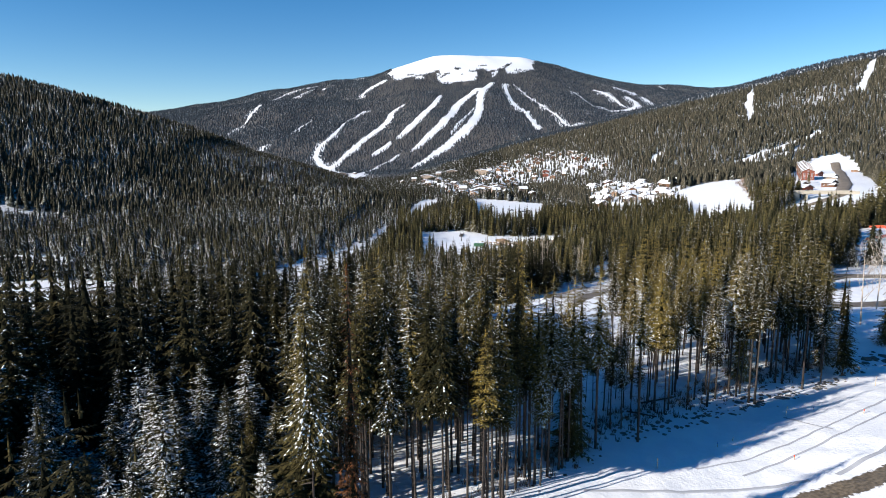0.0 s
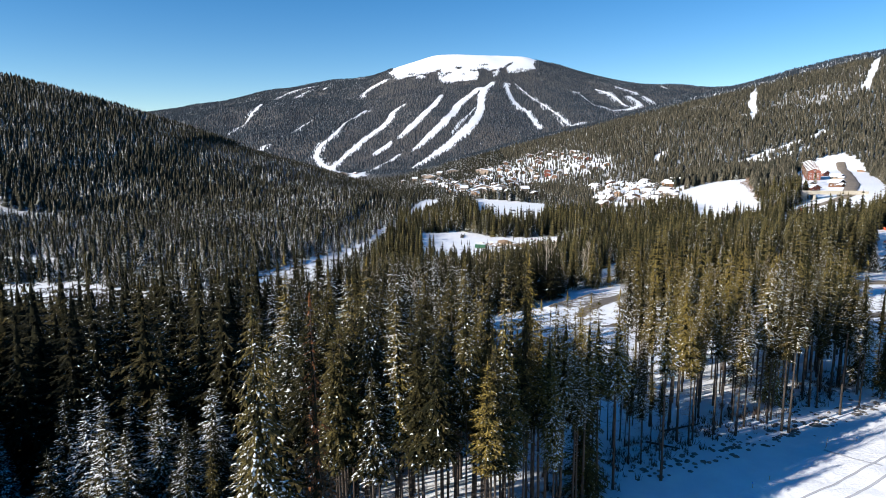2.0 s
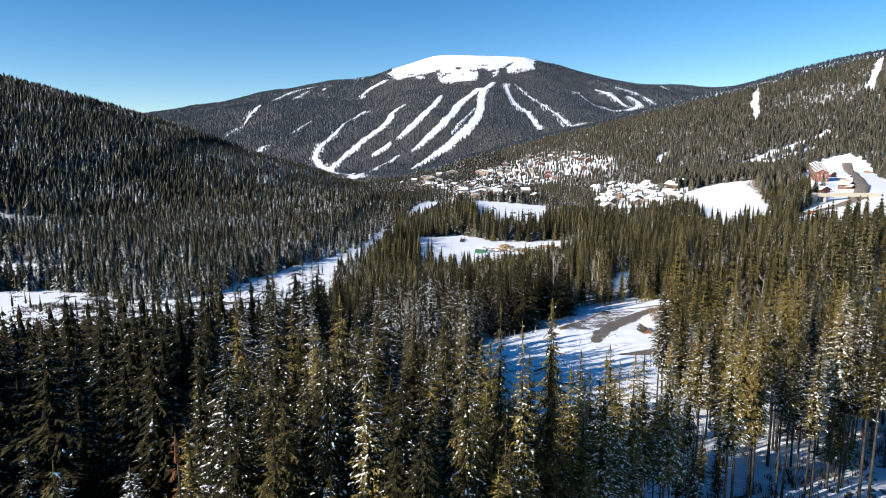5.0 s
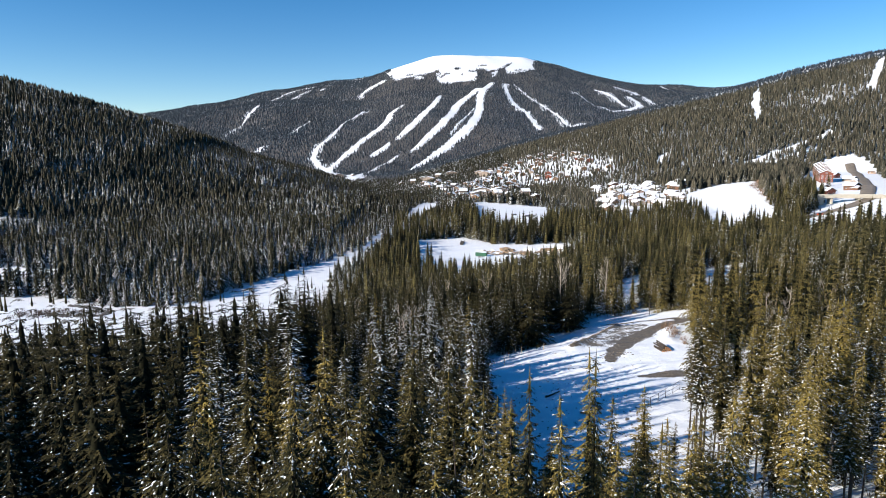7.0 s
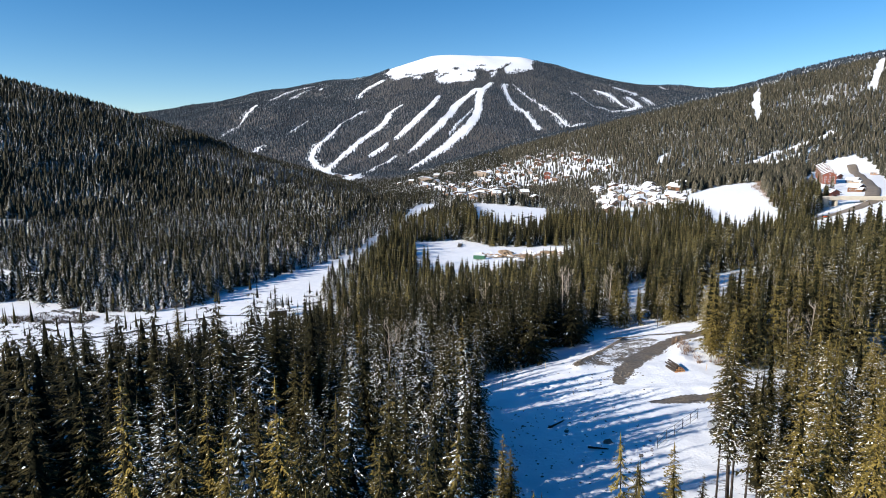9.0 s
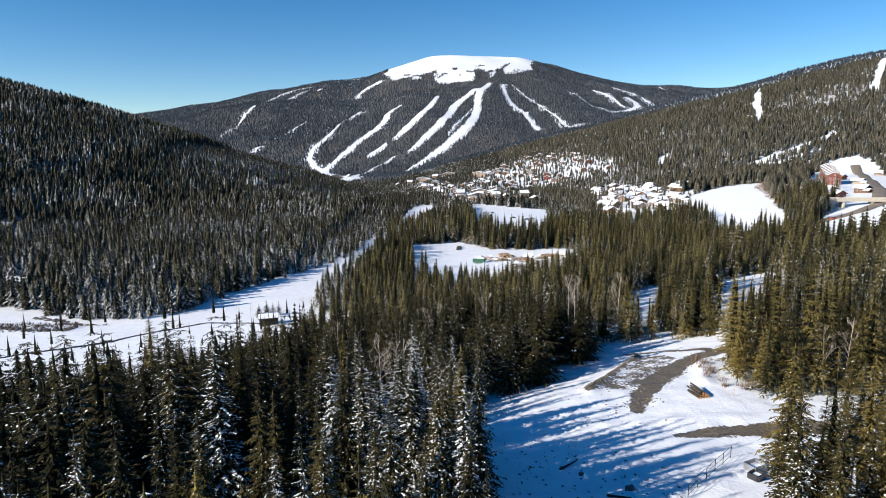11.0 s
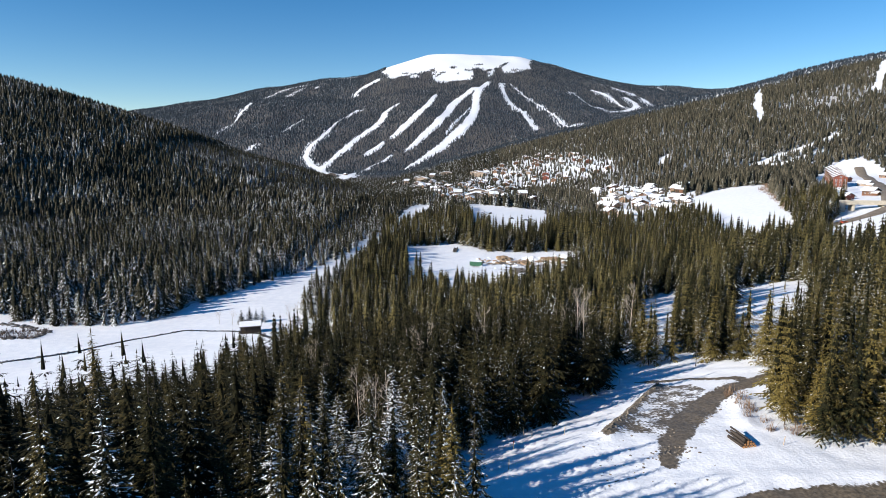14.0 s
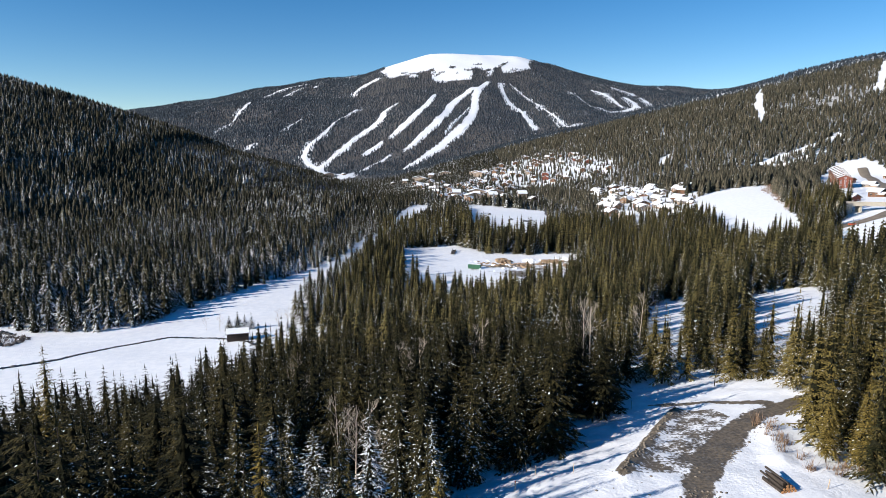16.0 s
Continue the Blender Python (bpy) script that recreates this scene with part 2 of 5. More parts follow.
def inside(x, y, corners):
    """Which points lie in a polygon."""
    hit = np.zeros(np.shape(x), bool)
    for (ax, ay), (bx, by) in zip(corners, corners[1:] + corners[:1]):
        if ay != by:
            hit ^= ((ay > y) != (by > y)) & (x < (bx - ax) * (y - ay) / (by - ay) + ax)
    return hit


RUNS_WEST = [
    [(-373, 3096, 10.5), (-395, 2994, 10.1), (-427, 2845, 7.2), (-431, 2655, 11.2), (-440, 2532, 12.9), (-456, 2436, 14.5), (-463, 2361, 14.0), (-456, 2281, 13.6), (-427, 2204, 15.0), (-377, 2103, 16.0), (-293, 1866, 18.8), (-254, 1835, 18.4)],
    [(-185, 3135, 7.9), (-215, 3094, 13.0), (-238, 2978, 17.5), (-236, 2827, 21.4), (-255, 2658, 20.1), (-284, 2547, 19.2), (-307, 2484, 16.7), (-324, 2397, 16.1), (-341, 2325, 15.7), (-356, 2242, 13.2), (-370, 2150, 14.5), (-375, 2091, 15.9)],
    [(-7, 3278, 11.0), (-34, 3076, 20.6), (-64, 2906, 21.9), (-91, 2711, 24.9), (-119, 2599, 23.9), (-149, 2498, 20.9), (-172, 2453, 10.2)],
]
RUNS_MIDDLE = [
    [(-201, 2398, 12.0), (-229, 2331, 17.6), (-249, 2273, 11.4)],
    [(188, 3393, 25.7), (143, 3242, 24.5), (101, 3142, 23.7), (62, 2985, 27.5), (34, 2748, 23.0), (-2, 2594, 23.8), (-34, 2498, 20.8), (-61, 2422, 18.2), (-84, 2361, 13.8), (-108, 2312, 7.7)],
    [(-159, 2253, 7.5), (-174, 2203, 5.5), (-214, 2123, 5.3), (-242, 1970, 9.9), (-247, 1820, 12.2)],
    [(266, 3541, 17.9), (216, 3380, 25.6), (184, 3185, 26.8), (170, 2981, 22.5), (150, 2808, 25.9), (114, 2591, 28.1), (73, 2486, 31.1), (40, 2415, 24.2), (14, 2343, 21.5), (-18, 2283, 20.9), (-50, 2202, 14.7), (-85, 2104, 14.0), (-105, 2043, 8.5)],
]
RUNS_EAST = [
    [(146, 2963, 5.0), (78, 2644, 6.6), (30, 2478, 4.1)],
    [(339, 3544, 12.0), (334, 3368, 14.2), (333, 3142, 13.3), (349, 3018, 15.3), (378, 2943, 12.4), (377, 2783, 11.7), (378, 2635, 13.3), (387, 2561, 10.8)],
    [(389, 3559, 4.5), (425, 3374, 6.3), (451, 3192, 7.0), (473, 2981, 6.6), (497, 2824, 5.3), (494, 2615, 8.9), (510, 2579, 8.8), (577, 2630, 5.6)],
    [(685, 3476, 3.9), (722, 3394, 6.7), (718, 3217, 7.7), (722, 3090, 3.7)],
    [(826, 3568, 9.2), (865, 3478, 21.1), (884, 3376, 17.6), (893, 3268, 14.2), (900, 3201, 13.9)],
]
RUNS_FAR_EAST = [
    [(948, 3627, 12.6), (998, 3578, 18.8), (1038, 3514, 18.5)],
    [(970, 3422, 17.9), (981, 3309, 23.2), (971, 3225, 19.8), (906, 3145, 22.0), (792, 3020, 15.7), (767, 3076, 15.9), (757, 3123, 10.8)],
    [(1063, 3466, 9.1), (1064, 3362, 14.8), (1053, 3266, 8.6)],
    [(1408, 4225, 7.5), (1408, 4117, 11.0), (1395, 4020, 12.5)],
]
RUNS_SHOULDER = [
    [(-992, 3534, 12.3), (-963, 3328, 17.5), (-966, 3236, 11.3), (-957, 3111, 7.1), (-972, 3028, 5.9), (-976, 2896, 5.1)],
    [(-791, 4049, 10.4), (-860, 3992, 20.6), (-931, 3925, 20.4), (-968, 3843, 13.3), (-984, 3737, 9.8)],
    [(-710, 3960, 13.6), (-722, 3898, 13.4)],
    [(-795, 3924, 10.1), (-844, 3835, 8.3), (-882, 3648, 6.3)],
    [(-338, 3738, 25.3), (-381, 3684, 25.0), (-413, 3630, 21.5), (-434, 3541, 15.0), (-431, 3467, 8.8)],
    [(-624, 3065, 5.2), (-642, 2902, 7.5), (-647, 2709, 7.0), (-671, 2621, 4.5)],
    [(-700, 2518, 6.5), (-710, 2456, 6.4)],
    [(-640, 4250, 20), (-590, 4262, 28), (-540, 4262, 24), (-505, 4255, 12)],
]
RUNS_HILLSIDE = [
    [(841, 1755, 4.9), (773, 1634, 10.5), (715, 1512, 12.5), (675, 1422, 11.7), (633, 1332, 7.3)],
    [(1159, 1757, 10.6), (1051, 1608, 12.8), (938, 1446, 11.5), (885, 1372, 8.1)],
    [(672, 1142, 9.9), (638, 1116, 11.5), (603, 1095, 9.2), (563, 1072, 12.6), (525, 1051, 13.9), (488, 1029, 13.5), (473, 1023, 8.3)],
    [(596, 1043, 5.4), (572, 1039, 7.0), (549, 1029, 6.8), (519, 1013, 10.1), (497, 1011, 9.9)],
    [(416, 1194, 6.8), (387, 1162, 9.1), (367, 1126, 8.8)],
    [(672, 1834, 2.1), (729, 1841, 2.1), (780, 1854, 2.0)],
]
RESORT_BASE = [(-270, 1700, 24), (-240, 1850, 26), (-310, 1850, 30), (-345, 1960, 22), (-370, 2090, 14)]
BROOK = [(-66, 424, 8), (-55, 474, 4.5), (-50, 524, 6), (-47, 561, 6), (-44, 590, 3)]
BROOK_ABOVE = [(-37, 655, 3), (-31, 690, 8), (-22, 775, 14), (-17, 830, 12)]
SKI_RUNS = RUNS_WEST + RUNS_MIDDLE + RUNS_EAST + RUNS_FAR_EAST + RUNS_SHOULDER + RUNS_HILLSIDE + [RESORT_BASE]
GOLF = [(-200, 345), (-170, 325), (-151, 317), (-131, 316), (-115, 326), (-111, 345), (-101, 372), (-90, 397), (-76, 423), (-59, 455), (-58, 430), (-62, 400),
        (-60, 360), (-54, 330), (-45, 314), (-30, 312), (-26, 285), (-40, 262), (-50, 235), (-58, 208), (-78, 197), (-120, 190), (-260, 215), (-260, 330)]
GOLF_BACK = [(-216, 394), (-222, 380), (-240, 374), (-330, 368), (-330, 424), (-264, 418), (-229, 411)]
SITE = [(-20, 519), (14, 538), (39, 500), (94, 489), (84, 432), (58, 388), (32, 368), (17, 370), (4, 386), (-13, 405)]
LOT = [(30, 865), (120, 780), (112, 690), (84, 570), (52, 575), (34, 660)]
FIELD = [(255, 715), (300, 795), (340, 815), (375, 785), (320, 670), (270, 550), (238, 480), (212, 480), (205, 510), (232, 600)]
HOTEL_YARD = [(398, 750), (515, 925), (565, 975), (605, 980), (595, 915), (440, 645), (300, 430), (232, 362), (205, 352), (186, 364), (210, 400), (250, 470), (308, 545)]
CLEARING = [(-0.5, 140), (6, 150), (19, 161), (27, 169), (31, 178), (35, 187), (40, 185), (50, 186), (58, 177), (55, 168), (51, 161), (48, 155), (45, 147), (48, 144), (63, 144), (110, 152),
            (112, 128), (70, 126), (52, 123), (44, 117), (34.5, 107), (25.5, 98.5), (19, 88), (8, 85), (4, 105), (0, 122)]
MEADOW = [(48, 207), (53, 205), (68, 240), (88, 294), (79, 297), (60, 250)]
MEADOW_B = [(66, 197), (72, 194), (96, 225), (124, 268), (127, 290), (106, 290), (80, 232)]
FRONT = [(-8, 40), (2, 48), (9.5, 59.5), (13.5, 66), (22, 74), (36, 81), (45, 87), (58, 93), (64, 99), (68, 108), (72, 118), (80, 126), (140, 150), (260, 60), (200, -200), (-60, -200), (-30, 20)]
RIGHT_OPEN = [(96, 150), (100, 168), (106, 180), (120, 183), (131, 184), (142, 182), (160, 140), (92, 100), (81, 111), (80, 121)]
RIGHT_OPEN_B = [(239, 418), (191, 300), (212, 300), (188, 242), (142, 182), (126, 194), (165, 247)]
SUMMIT = [(-323, 3875), (-330, 4300), (600, 4300), (565, 4064), (536, 3829), (436, 3786), (355, 3786), (424, 3982), (374, 3916), (327, 3839), (290, 3703), (256, 3859), (196, 3855), (196, 3662), (60, 3586), (-16, 3575), (-32, 3648), (-14, 3779), (-90, 3744), (-112, 3705), (-256, 3726)]
VILLAGE = [(-60, 1420), (-20, 1430), (20, 1250), (66, 1300), (80, 1430), (207, 1520), (260, 1495), (318, 1226), (300, 1145), (203, 1160), (120, 1085), (112, 1000), (105, 905), (45, 895), (5, 950), (-30, 1160)]
CHALETS = [(240, 1050), (280, 1035), (340, 925), (285, 750), (262, 660), (205, 630), (165, 680)]
POCKET = [(-21, 140), (-2.5, 138), (-1.5, 150), (-6, 155), (-19, 151)]
POCKET_B = [(-52, 34), (-8, 38), (-8, 55.5), (-15, 57), (-17, 64), (-21, 72), (-48, 70)]
OPEN = [POCKET, POCKET_B, GOLF, GOLF_BACK, SITE, LOT, FIELD, HOTEL_YARD, CLEARING, MEADOW, MEADOW_B, FRONT, RIGHT_OPEN, RIGHT_OPEN_B]
DIRT = [(25, 148), (39, 171.5), (44, 170.5), (44.5, 166), (41, 160.5), (36.5, 154), (31.5, 147)]
EARTH = [
    [(24, 446, 4), (42, 456, 8), (70, 462, 9), (92, 466, 5)],
    [(45, 425, 4), (62, 432, 5)],
    [(37, 176, 1.0), (45, 174, 1.4), (53, 167, 1.6), (57, 170, 1.5)],
    [(31, 130.5, 0.9), (37, 131.3, 2.2), (44, 132, 2.9), (70, 133.5, 3.2), (112, 141, 3.2)],
    [(18, 53, 1.2), (35, 56.6, 1.8), (40, 57.6, 2.2), (46, 59.2, 2.4), (60, 62.5, 2.6)],
    [(24, 147.5, 1.2), (32, 161, 1.2), (39, 171.5, 1.2)],
    [(29, 139, 1.6), (31.5, 145, 2.8), (36, 152, 3.2), (42, 159.5, 3.0), (48, 164.5, 2.4), (55, 167.5, 2.2)],
]
THIN_WOOD = [(675, 1421), (802, 1528), (886, 1521), (1064, 1660), (888, 1360), (801, 1318), (733, 1354)]


def open_ground(x, y):
    """Where no trees stand."""
    clear = np.zeros(np.shape(x), bool)
    for area in OPEN:
        clear |= inside(x, y, area)
    clear |= inside(x + 14 * waves(x, y, 130, 21), y + 30 * waves(x, y, 120, 22), SUMMIT) & (waves(x, y, 70, 23) > -0.75 - smooth(3800, 4050, y))
    for run in SKI_RUNS:
        clear |= along(x + 2.5 * waves(x, y, 70, 24) + 2 * waves(x, y, 27, 25), y, run, 0.7) > 0
    clear |= (along(x, y, BROOK, 1.05) > 0) | (along(x, y, BROOK_ABOVE, 1.05) > 0)
    return clear


def mesh_from(verts, faces, name):
    me = bpy.data.meshes.new(name)
    verts, faces = np.asarray(verts, np.float32), np.asarray(faces, np.int32)
    k = faces.shape[1]
    me.vertices.add(len(verts))
    me.vertices.foreach_set("co", verts.ravel())
    me.loops.add(faces.size)
    me.loops.foreach_set("vertex_index", faces.ravel())
    me.polygons.add(len(faces))
    me.polygons.foreach_set("loop_start", np.arange(0, faces.size, k, dtype=np.int32))
    me.update(calc_edges=True)
    return me


def lay_ground():
    """One sheet of land out to the skyline, fine where the camera passes."""
    def steps(lo, hi, a, b, fine, grow):
        out = list(np.arange(a, b, fine))
        s = fine
        while out[-1] < hi:
            s = min(s * grow, 30 if out[-1] < 2100 or hi > 4000 else 90)
            out.append(out[-1] + s)
        s = fine
        while out[0] > lo:
            s = min(s * grow, 30 if out[0] > -2100 else 90)
            out.insert(0, out[0] - s)
        return np.array(out)
    xs, ys = steps(-3600, 3600, -12, 70, 0.9, 1.06), steps(-900, 4950, 52, 190, 1.0, 1.034)
    gx, gy = np.meshgrid(xs, ys)
    z = ground_z(gx, gy)
    n, m = gx.shape
    idx = np.arange(n * m).reshape(n, m)
    quads = np.stack([idx[:-1, :-1], idx[:-1, 1:], idx[1:, 1:], idx[1:, :-1]], -1).reshape(-1, 4)
    me = mesh_from(np.stack([gx, gy, z], -1).reshape(-1, 3), quads, "ground")
    x, y = gx.ravel(), gy.ravel()
    clear = open_ground(x, y)
    town = inside(x, y, VILLAGE) | inside(x, y, CHALETS)
    cover = np.zeros((n * m, 4), np.float32)
    cover[:, 0] = np.where(clear, 0.0, np.where(town, 0.35, np.where(y < 330, 0.40, np.where(y < 650, 0.52, np.where((x > 150) & (y < 2300), 0.55, 0.69)))))
    soil = np.where(inside(x, y, DIRT), 0.57, 0.0)
    for line in EARTH:
        soil = np.maximum(soil, np.clip(along(x, y, line) * 0.85 + 0.24, 0, 0.8))
    soil = np.maximum(soil, 0.62 * np.clip(along(x, y, [(50, 430, 30), (80, 455, 22)]), 0, 1) ** 0.5)
    cover[:, 1] = soil
    a = me.attributes.new("cover", "FLOAT_COLOR", "POINT")
    a.data.foreach_set("color", cover.ravel())
    me.polygons.foreach_set("use_smooth", np.ones(len(me.polygons), bool))
    me.materials.append(ground_mat)
    return tagged(new("ground", me), "snow-covered valley floor and mountain slopes", "ground", kind="structure")


lay_ground()


# ---- conifers ----
def bough(vs, fs, rng, z, a, r, sag, twigs, lean=(0.0, 0.0), pads=None, chance=0.0):
    """One bough: a bent spine with twigs hanging off both sides."""
    ca, sa = math.cos(a), math.sin(a)
    def at(s, side=0.0, drop=0.0):
        q = r * s
        return (q * ca - side * sa + lean[0], q * sa + side * ca + lean[1], z + 0.10 * r * s - sag * s ** 1.6 + 0.12 * r * s ** 4 - drop)
    for k in range(twigs):
        s0, s1 = 0.08 + 0.86 * k / twigs, 0.08 + 0.86 * (k + 1.15) / twigs
        reach = r * (0.33 * (1 - 0.7 * s0)) * rng.uniform(0.7, 1.2)
        for side in (-1, 1):
            b = len(vs)
            vs += [at(s0), at(s1), at(min(1.08, s1 + 0.12), side * reach, reach * rng.uniform(0.25, 0.6))]
            fs.append((b, b + 1, b + 2) if side > 0 else (b + 1, b, b + 2))
    for k in range(2 if pads is not None else 0):
        if rng.uniform() < 0.25 * chance:
            s0, n = rng.uniform(0.35, 0.8), rng.uniform(0.14, 0.26)
            w, side = r * rng.uniform(0.035, 0.06), (rng.uniform(-0.3, 0.3) if k else 0.0) * r * (1 - 0.6 * s0)
            end = side * 1.4
            pads.append([at(s0, side, 0.01 * r), at(s0 + 0.6 * n, 0.5 * (side + end) - w, 0.035 * r), at(min(1.04, s0 + n), end, 0.03 * r), at(s0 + 0.6 * n, 0.5 * (side + end) + w, 0.035 * r), at(s0 + 0.55 * n, 0.5 * (side + end), -0.035 * r)])


def lay_pads(vs, fs, pads):
    """The lumps of snow on the boughs, each a low tent."""
    for p in pads:
        b = len(vs)
        vs += p
        fs += [(b, b + 1, b + 4), (b + 1, b + 2, b + 4), (b + 2, b + 3, b + 4), (b + 3, b, b + 4)]


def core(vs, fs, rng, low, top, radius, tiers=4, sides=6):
    """The dense inner needles of a crown, as ragged skirts; their near-black paints inner shade."""
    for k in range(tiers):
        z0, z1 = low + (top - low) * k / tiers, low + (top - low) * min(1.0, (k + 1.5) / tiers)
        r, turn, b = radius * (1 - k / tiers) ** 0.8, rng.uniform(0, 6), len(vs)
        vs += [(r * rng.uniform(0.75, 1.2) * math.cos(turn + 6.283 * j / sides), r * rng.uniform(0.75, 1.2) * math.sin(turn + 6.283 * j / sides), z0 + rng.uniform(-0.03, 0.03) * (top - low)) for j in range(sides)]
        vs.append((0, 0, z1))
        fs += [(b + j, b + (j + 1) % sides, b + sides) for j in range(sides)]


def spine_marks(count, boughs_end, period):
    """1 at the points along the spines of the boughs, 0 at the tips of their twigs."""
    marks = np.full(count, 0.4, np.float32)
    marks[:boughs_end] = np.resize(np.array(period, np.float32), boughs_end)
    return marks


def with_trunk(vs, fs, slots=None):
    slots = [0] * len(fs) if slots is None else slots
    b = len(vs)
    vs = list(vs) + [(0.012 * math.cos(a), 0.012 * math.sin(a), 0) for a in (0, 2.1, 4.2)] + [(0, 0, 0.8)]
    return np.array(vs), np.array(list(fs) + [(b, b + 1, b + 3), (b + 1, b + 2, b + 3), (b + 2, b, b + 3)]), np.array(slots + [1, 1, 1])


def rich_crown(rng, whorls, boughs, twigs, slim, low, power=0.85, snow=0.3):
    """A conifer of unit height whose boughs carry twigs."""
    vs, fs, pads = [], [], []
    for k in range(whorls):
        f = (k + rng.uniform(-0.3, 0.3)) / whorls
        r = 1.08 * slim * (1 - max(f, 0)) ** (power + 0.15) * rng.uniform(0.8, 1.15) + 0.009
        turn, n = rng.uniform(0, 6.283), max(4, round(boughs * (1 - 0.4 * f)))
        for j in range(n):
            q = r * rng.uniform(0.65, 1.2)
            bough(vs, fs, rng, low + (1 - low) * f, turn + 6.283 * j / n + rng.uniform(-0.3, 0.3), q, q * 0.45 * rng.uniform(0.6, 1.4), twigs, (0.0, 0.0), pads, snow * (1.05 - f))
    slots, ends = [0] * len(fs), len(vs)
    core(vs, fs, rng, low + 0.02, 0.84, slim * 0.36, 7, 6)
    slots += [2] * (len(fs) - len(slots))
    lay_pads(vs, fs, pads)
    slots += [3] * (len(fs) - len(slots))
    b = len(vs)
    vs += [(0.006, 0, 0.93), (-0.004, 0.006, 0.93), (-0.004, -0.006, 0.93), (0, 0, 1.02)]
    fs += [(b, b + 1, b + 3), (b + 1, b + 2, b + 3), (b + 2, b, b + 3)]
    made = with_trunk(vs, fs, slots + [0, 0, 0])
    return (*made, spine_marks(len(made[0]), ends, (0.7, 1.0, 0.0)))


def tier_crown(rng, tiers, spikes, slim, low=0.12, snow=0.16, power=0.7):
    """A conifer's crown of unit height: whorls of drooping boughs, each a little tent of two faces."""
    vs, fs, pads = [], [], []
    for k in range(tiers):
        f = (k + rng.uniform(-0.2, 0.2)) / tiers
        z = low + (1 - low) * f
        r = slim * (1 - f) ** power * rng.uniform(0.75, 1.15) + 0.008
        drop = r * rng.uniform(0.25, 0.55) + 0.25 / tiers
        turn = rng.uniform(0, 6.28)
        for s in range(spikes):
            a = turn + 6.283 * s / spikes + rng.uniform(-0.25, 0.25)
            q, w = r * rng.uniform(0.6, 1.3), 6.283 / spikes * 0.55
            b, peak = len(vs), z + 0.5 * (1 - low) / tiers
            vs += [(0, 0, peak), (0.6 * q * math.cos(a - w), 0.6 * q * math.sin(a - w), z - drop * 0.6),
                   (q * math.cos(a), q * math.sin(a), z - drop), (0.6 * q * math.cos(a + w), 0.6 * q * math.sin(a + w), z - drop * 0.6)]
            fs += [(b, b + 1, b + 2), (b, b + 2, b + 3)]
            if rng.uniform() < 0.5 * snow * (0.8 - 0.5 * f):
                def at(u, side, up):
                    return (u * q * math.cos(a) - side * q * math.sin(a), u * q * math.sin(a) + side * q * math.cos(a), peak + (z - drop - peak) * u + up)
                u = rng.uniform(0.4, 0.65)
                pads.append([at(u, 0, 0.004), at(u + 0.12, -0.11, -0.004), at(u + rng.uniform(0.2, 0.3), 0, 0.004), at(u + 0.12, 0.11, -0.004)])
    slots, ends = [0] * len(fs), len(vs)
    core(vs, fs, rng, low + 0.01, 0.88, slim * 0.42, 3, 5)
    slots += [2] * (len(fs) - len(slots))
    for p in pads:
        b = len(vs)
        vs += p
        fs += [(b, b + 1, b + 2), (b, b + 2, b + 3)]
        slots += [3, 3]
    b = len(vs)
    vs += [(0.005, 0, 0.95), (-0.003, 0.004, 0.95), (-0.003, -0.004, 0.95), (0, 0, 1.02)]
    fs += [(b, b + 1, b + 3), (b + 1, b + 2, b + 3), (b + 2, b, b + 3)]
    made = with_trunk(vs, fs, slots + [0, 0, 0])
    return (*made, spine_marks(len(made[0]), ends, (0.3, 0.0, 1.0, 0.0)))


def cone_tree(rng, sides, tiers, slim):
    """A far conifer: ragged skirts set on one another."""
    vs, fs = [], []
    for k in range(tiers):
        lo, hi = 0.06 + 0.86 * k / tiers, min(1.0, 0.06 + 0.94 * (k + 1.6) / tiers)
        r, turn, b = slim * (1 - k / tiers) ** 0.75, rng.uniform(0, 6), len(vs)
        vs += [(r * rng.uniform(0.7, 1.2) * math.cos(turn + 6.283 * s / sides), r * rng.uniform(0.7, 1.2) * math.sin(turn + 6.283 * s / sides), lo + rng.uniform(-0.04, 0.04)) for s in range(sides)]
        vs.append((0, 0, hi))
        fs += [(b + s, b + (s + 1) % sides, b + sides) for s in range(sides)]
    return np.array(vs), np.array(fs), np.zeros(len(fs), np.int32), np.full(len(vs), 0.4, np.float32)


def scatter(rng, x0, x1, y0, y1, gap):
    """Jittered places on a grid."""
    gx, gy = np.meshgrid(np.arange(x0, x1, gap), np.arange(y0, y1, gap))
    x, y = gx.ravel() + rng.uniform(-0.48, 0.48, gx.size) * gap, gy.ravel() + rng.uniform(-0.48, 0.48, gx.size) * gap
    return x, y


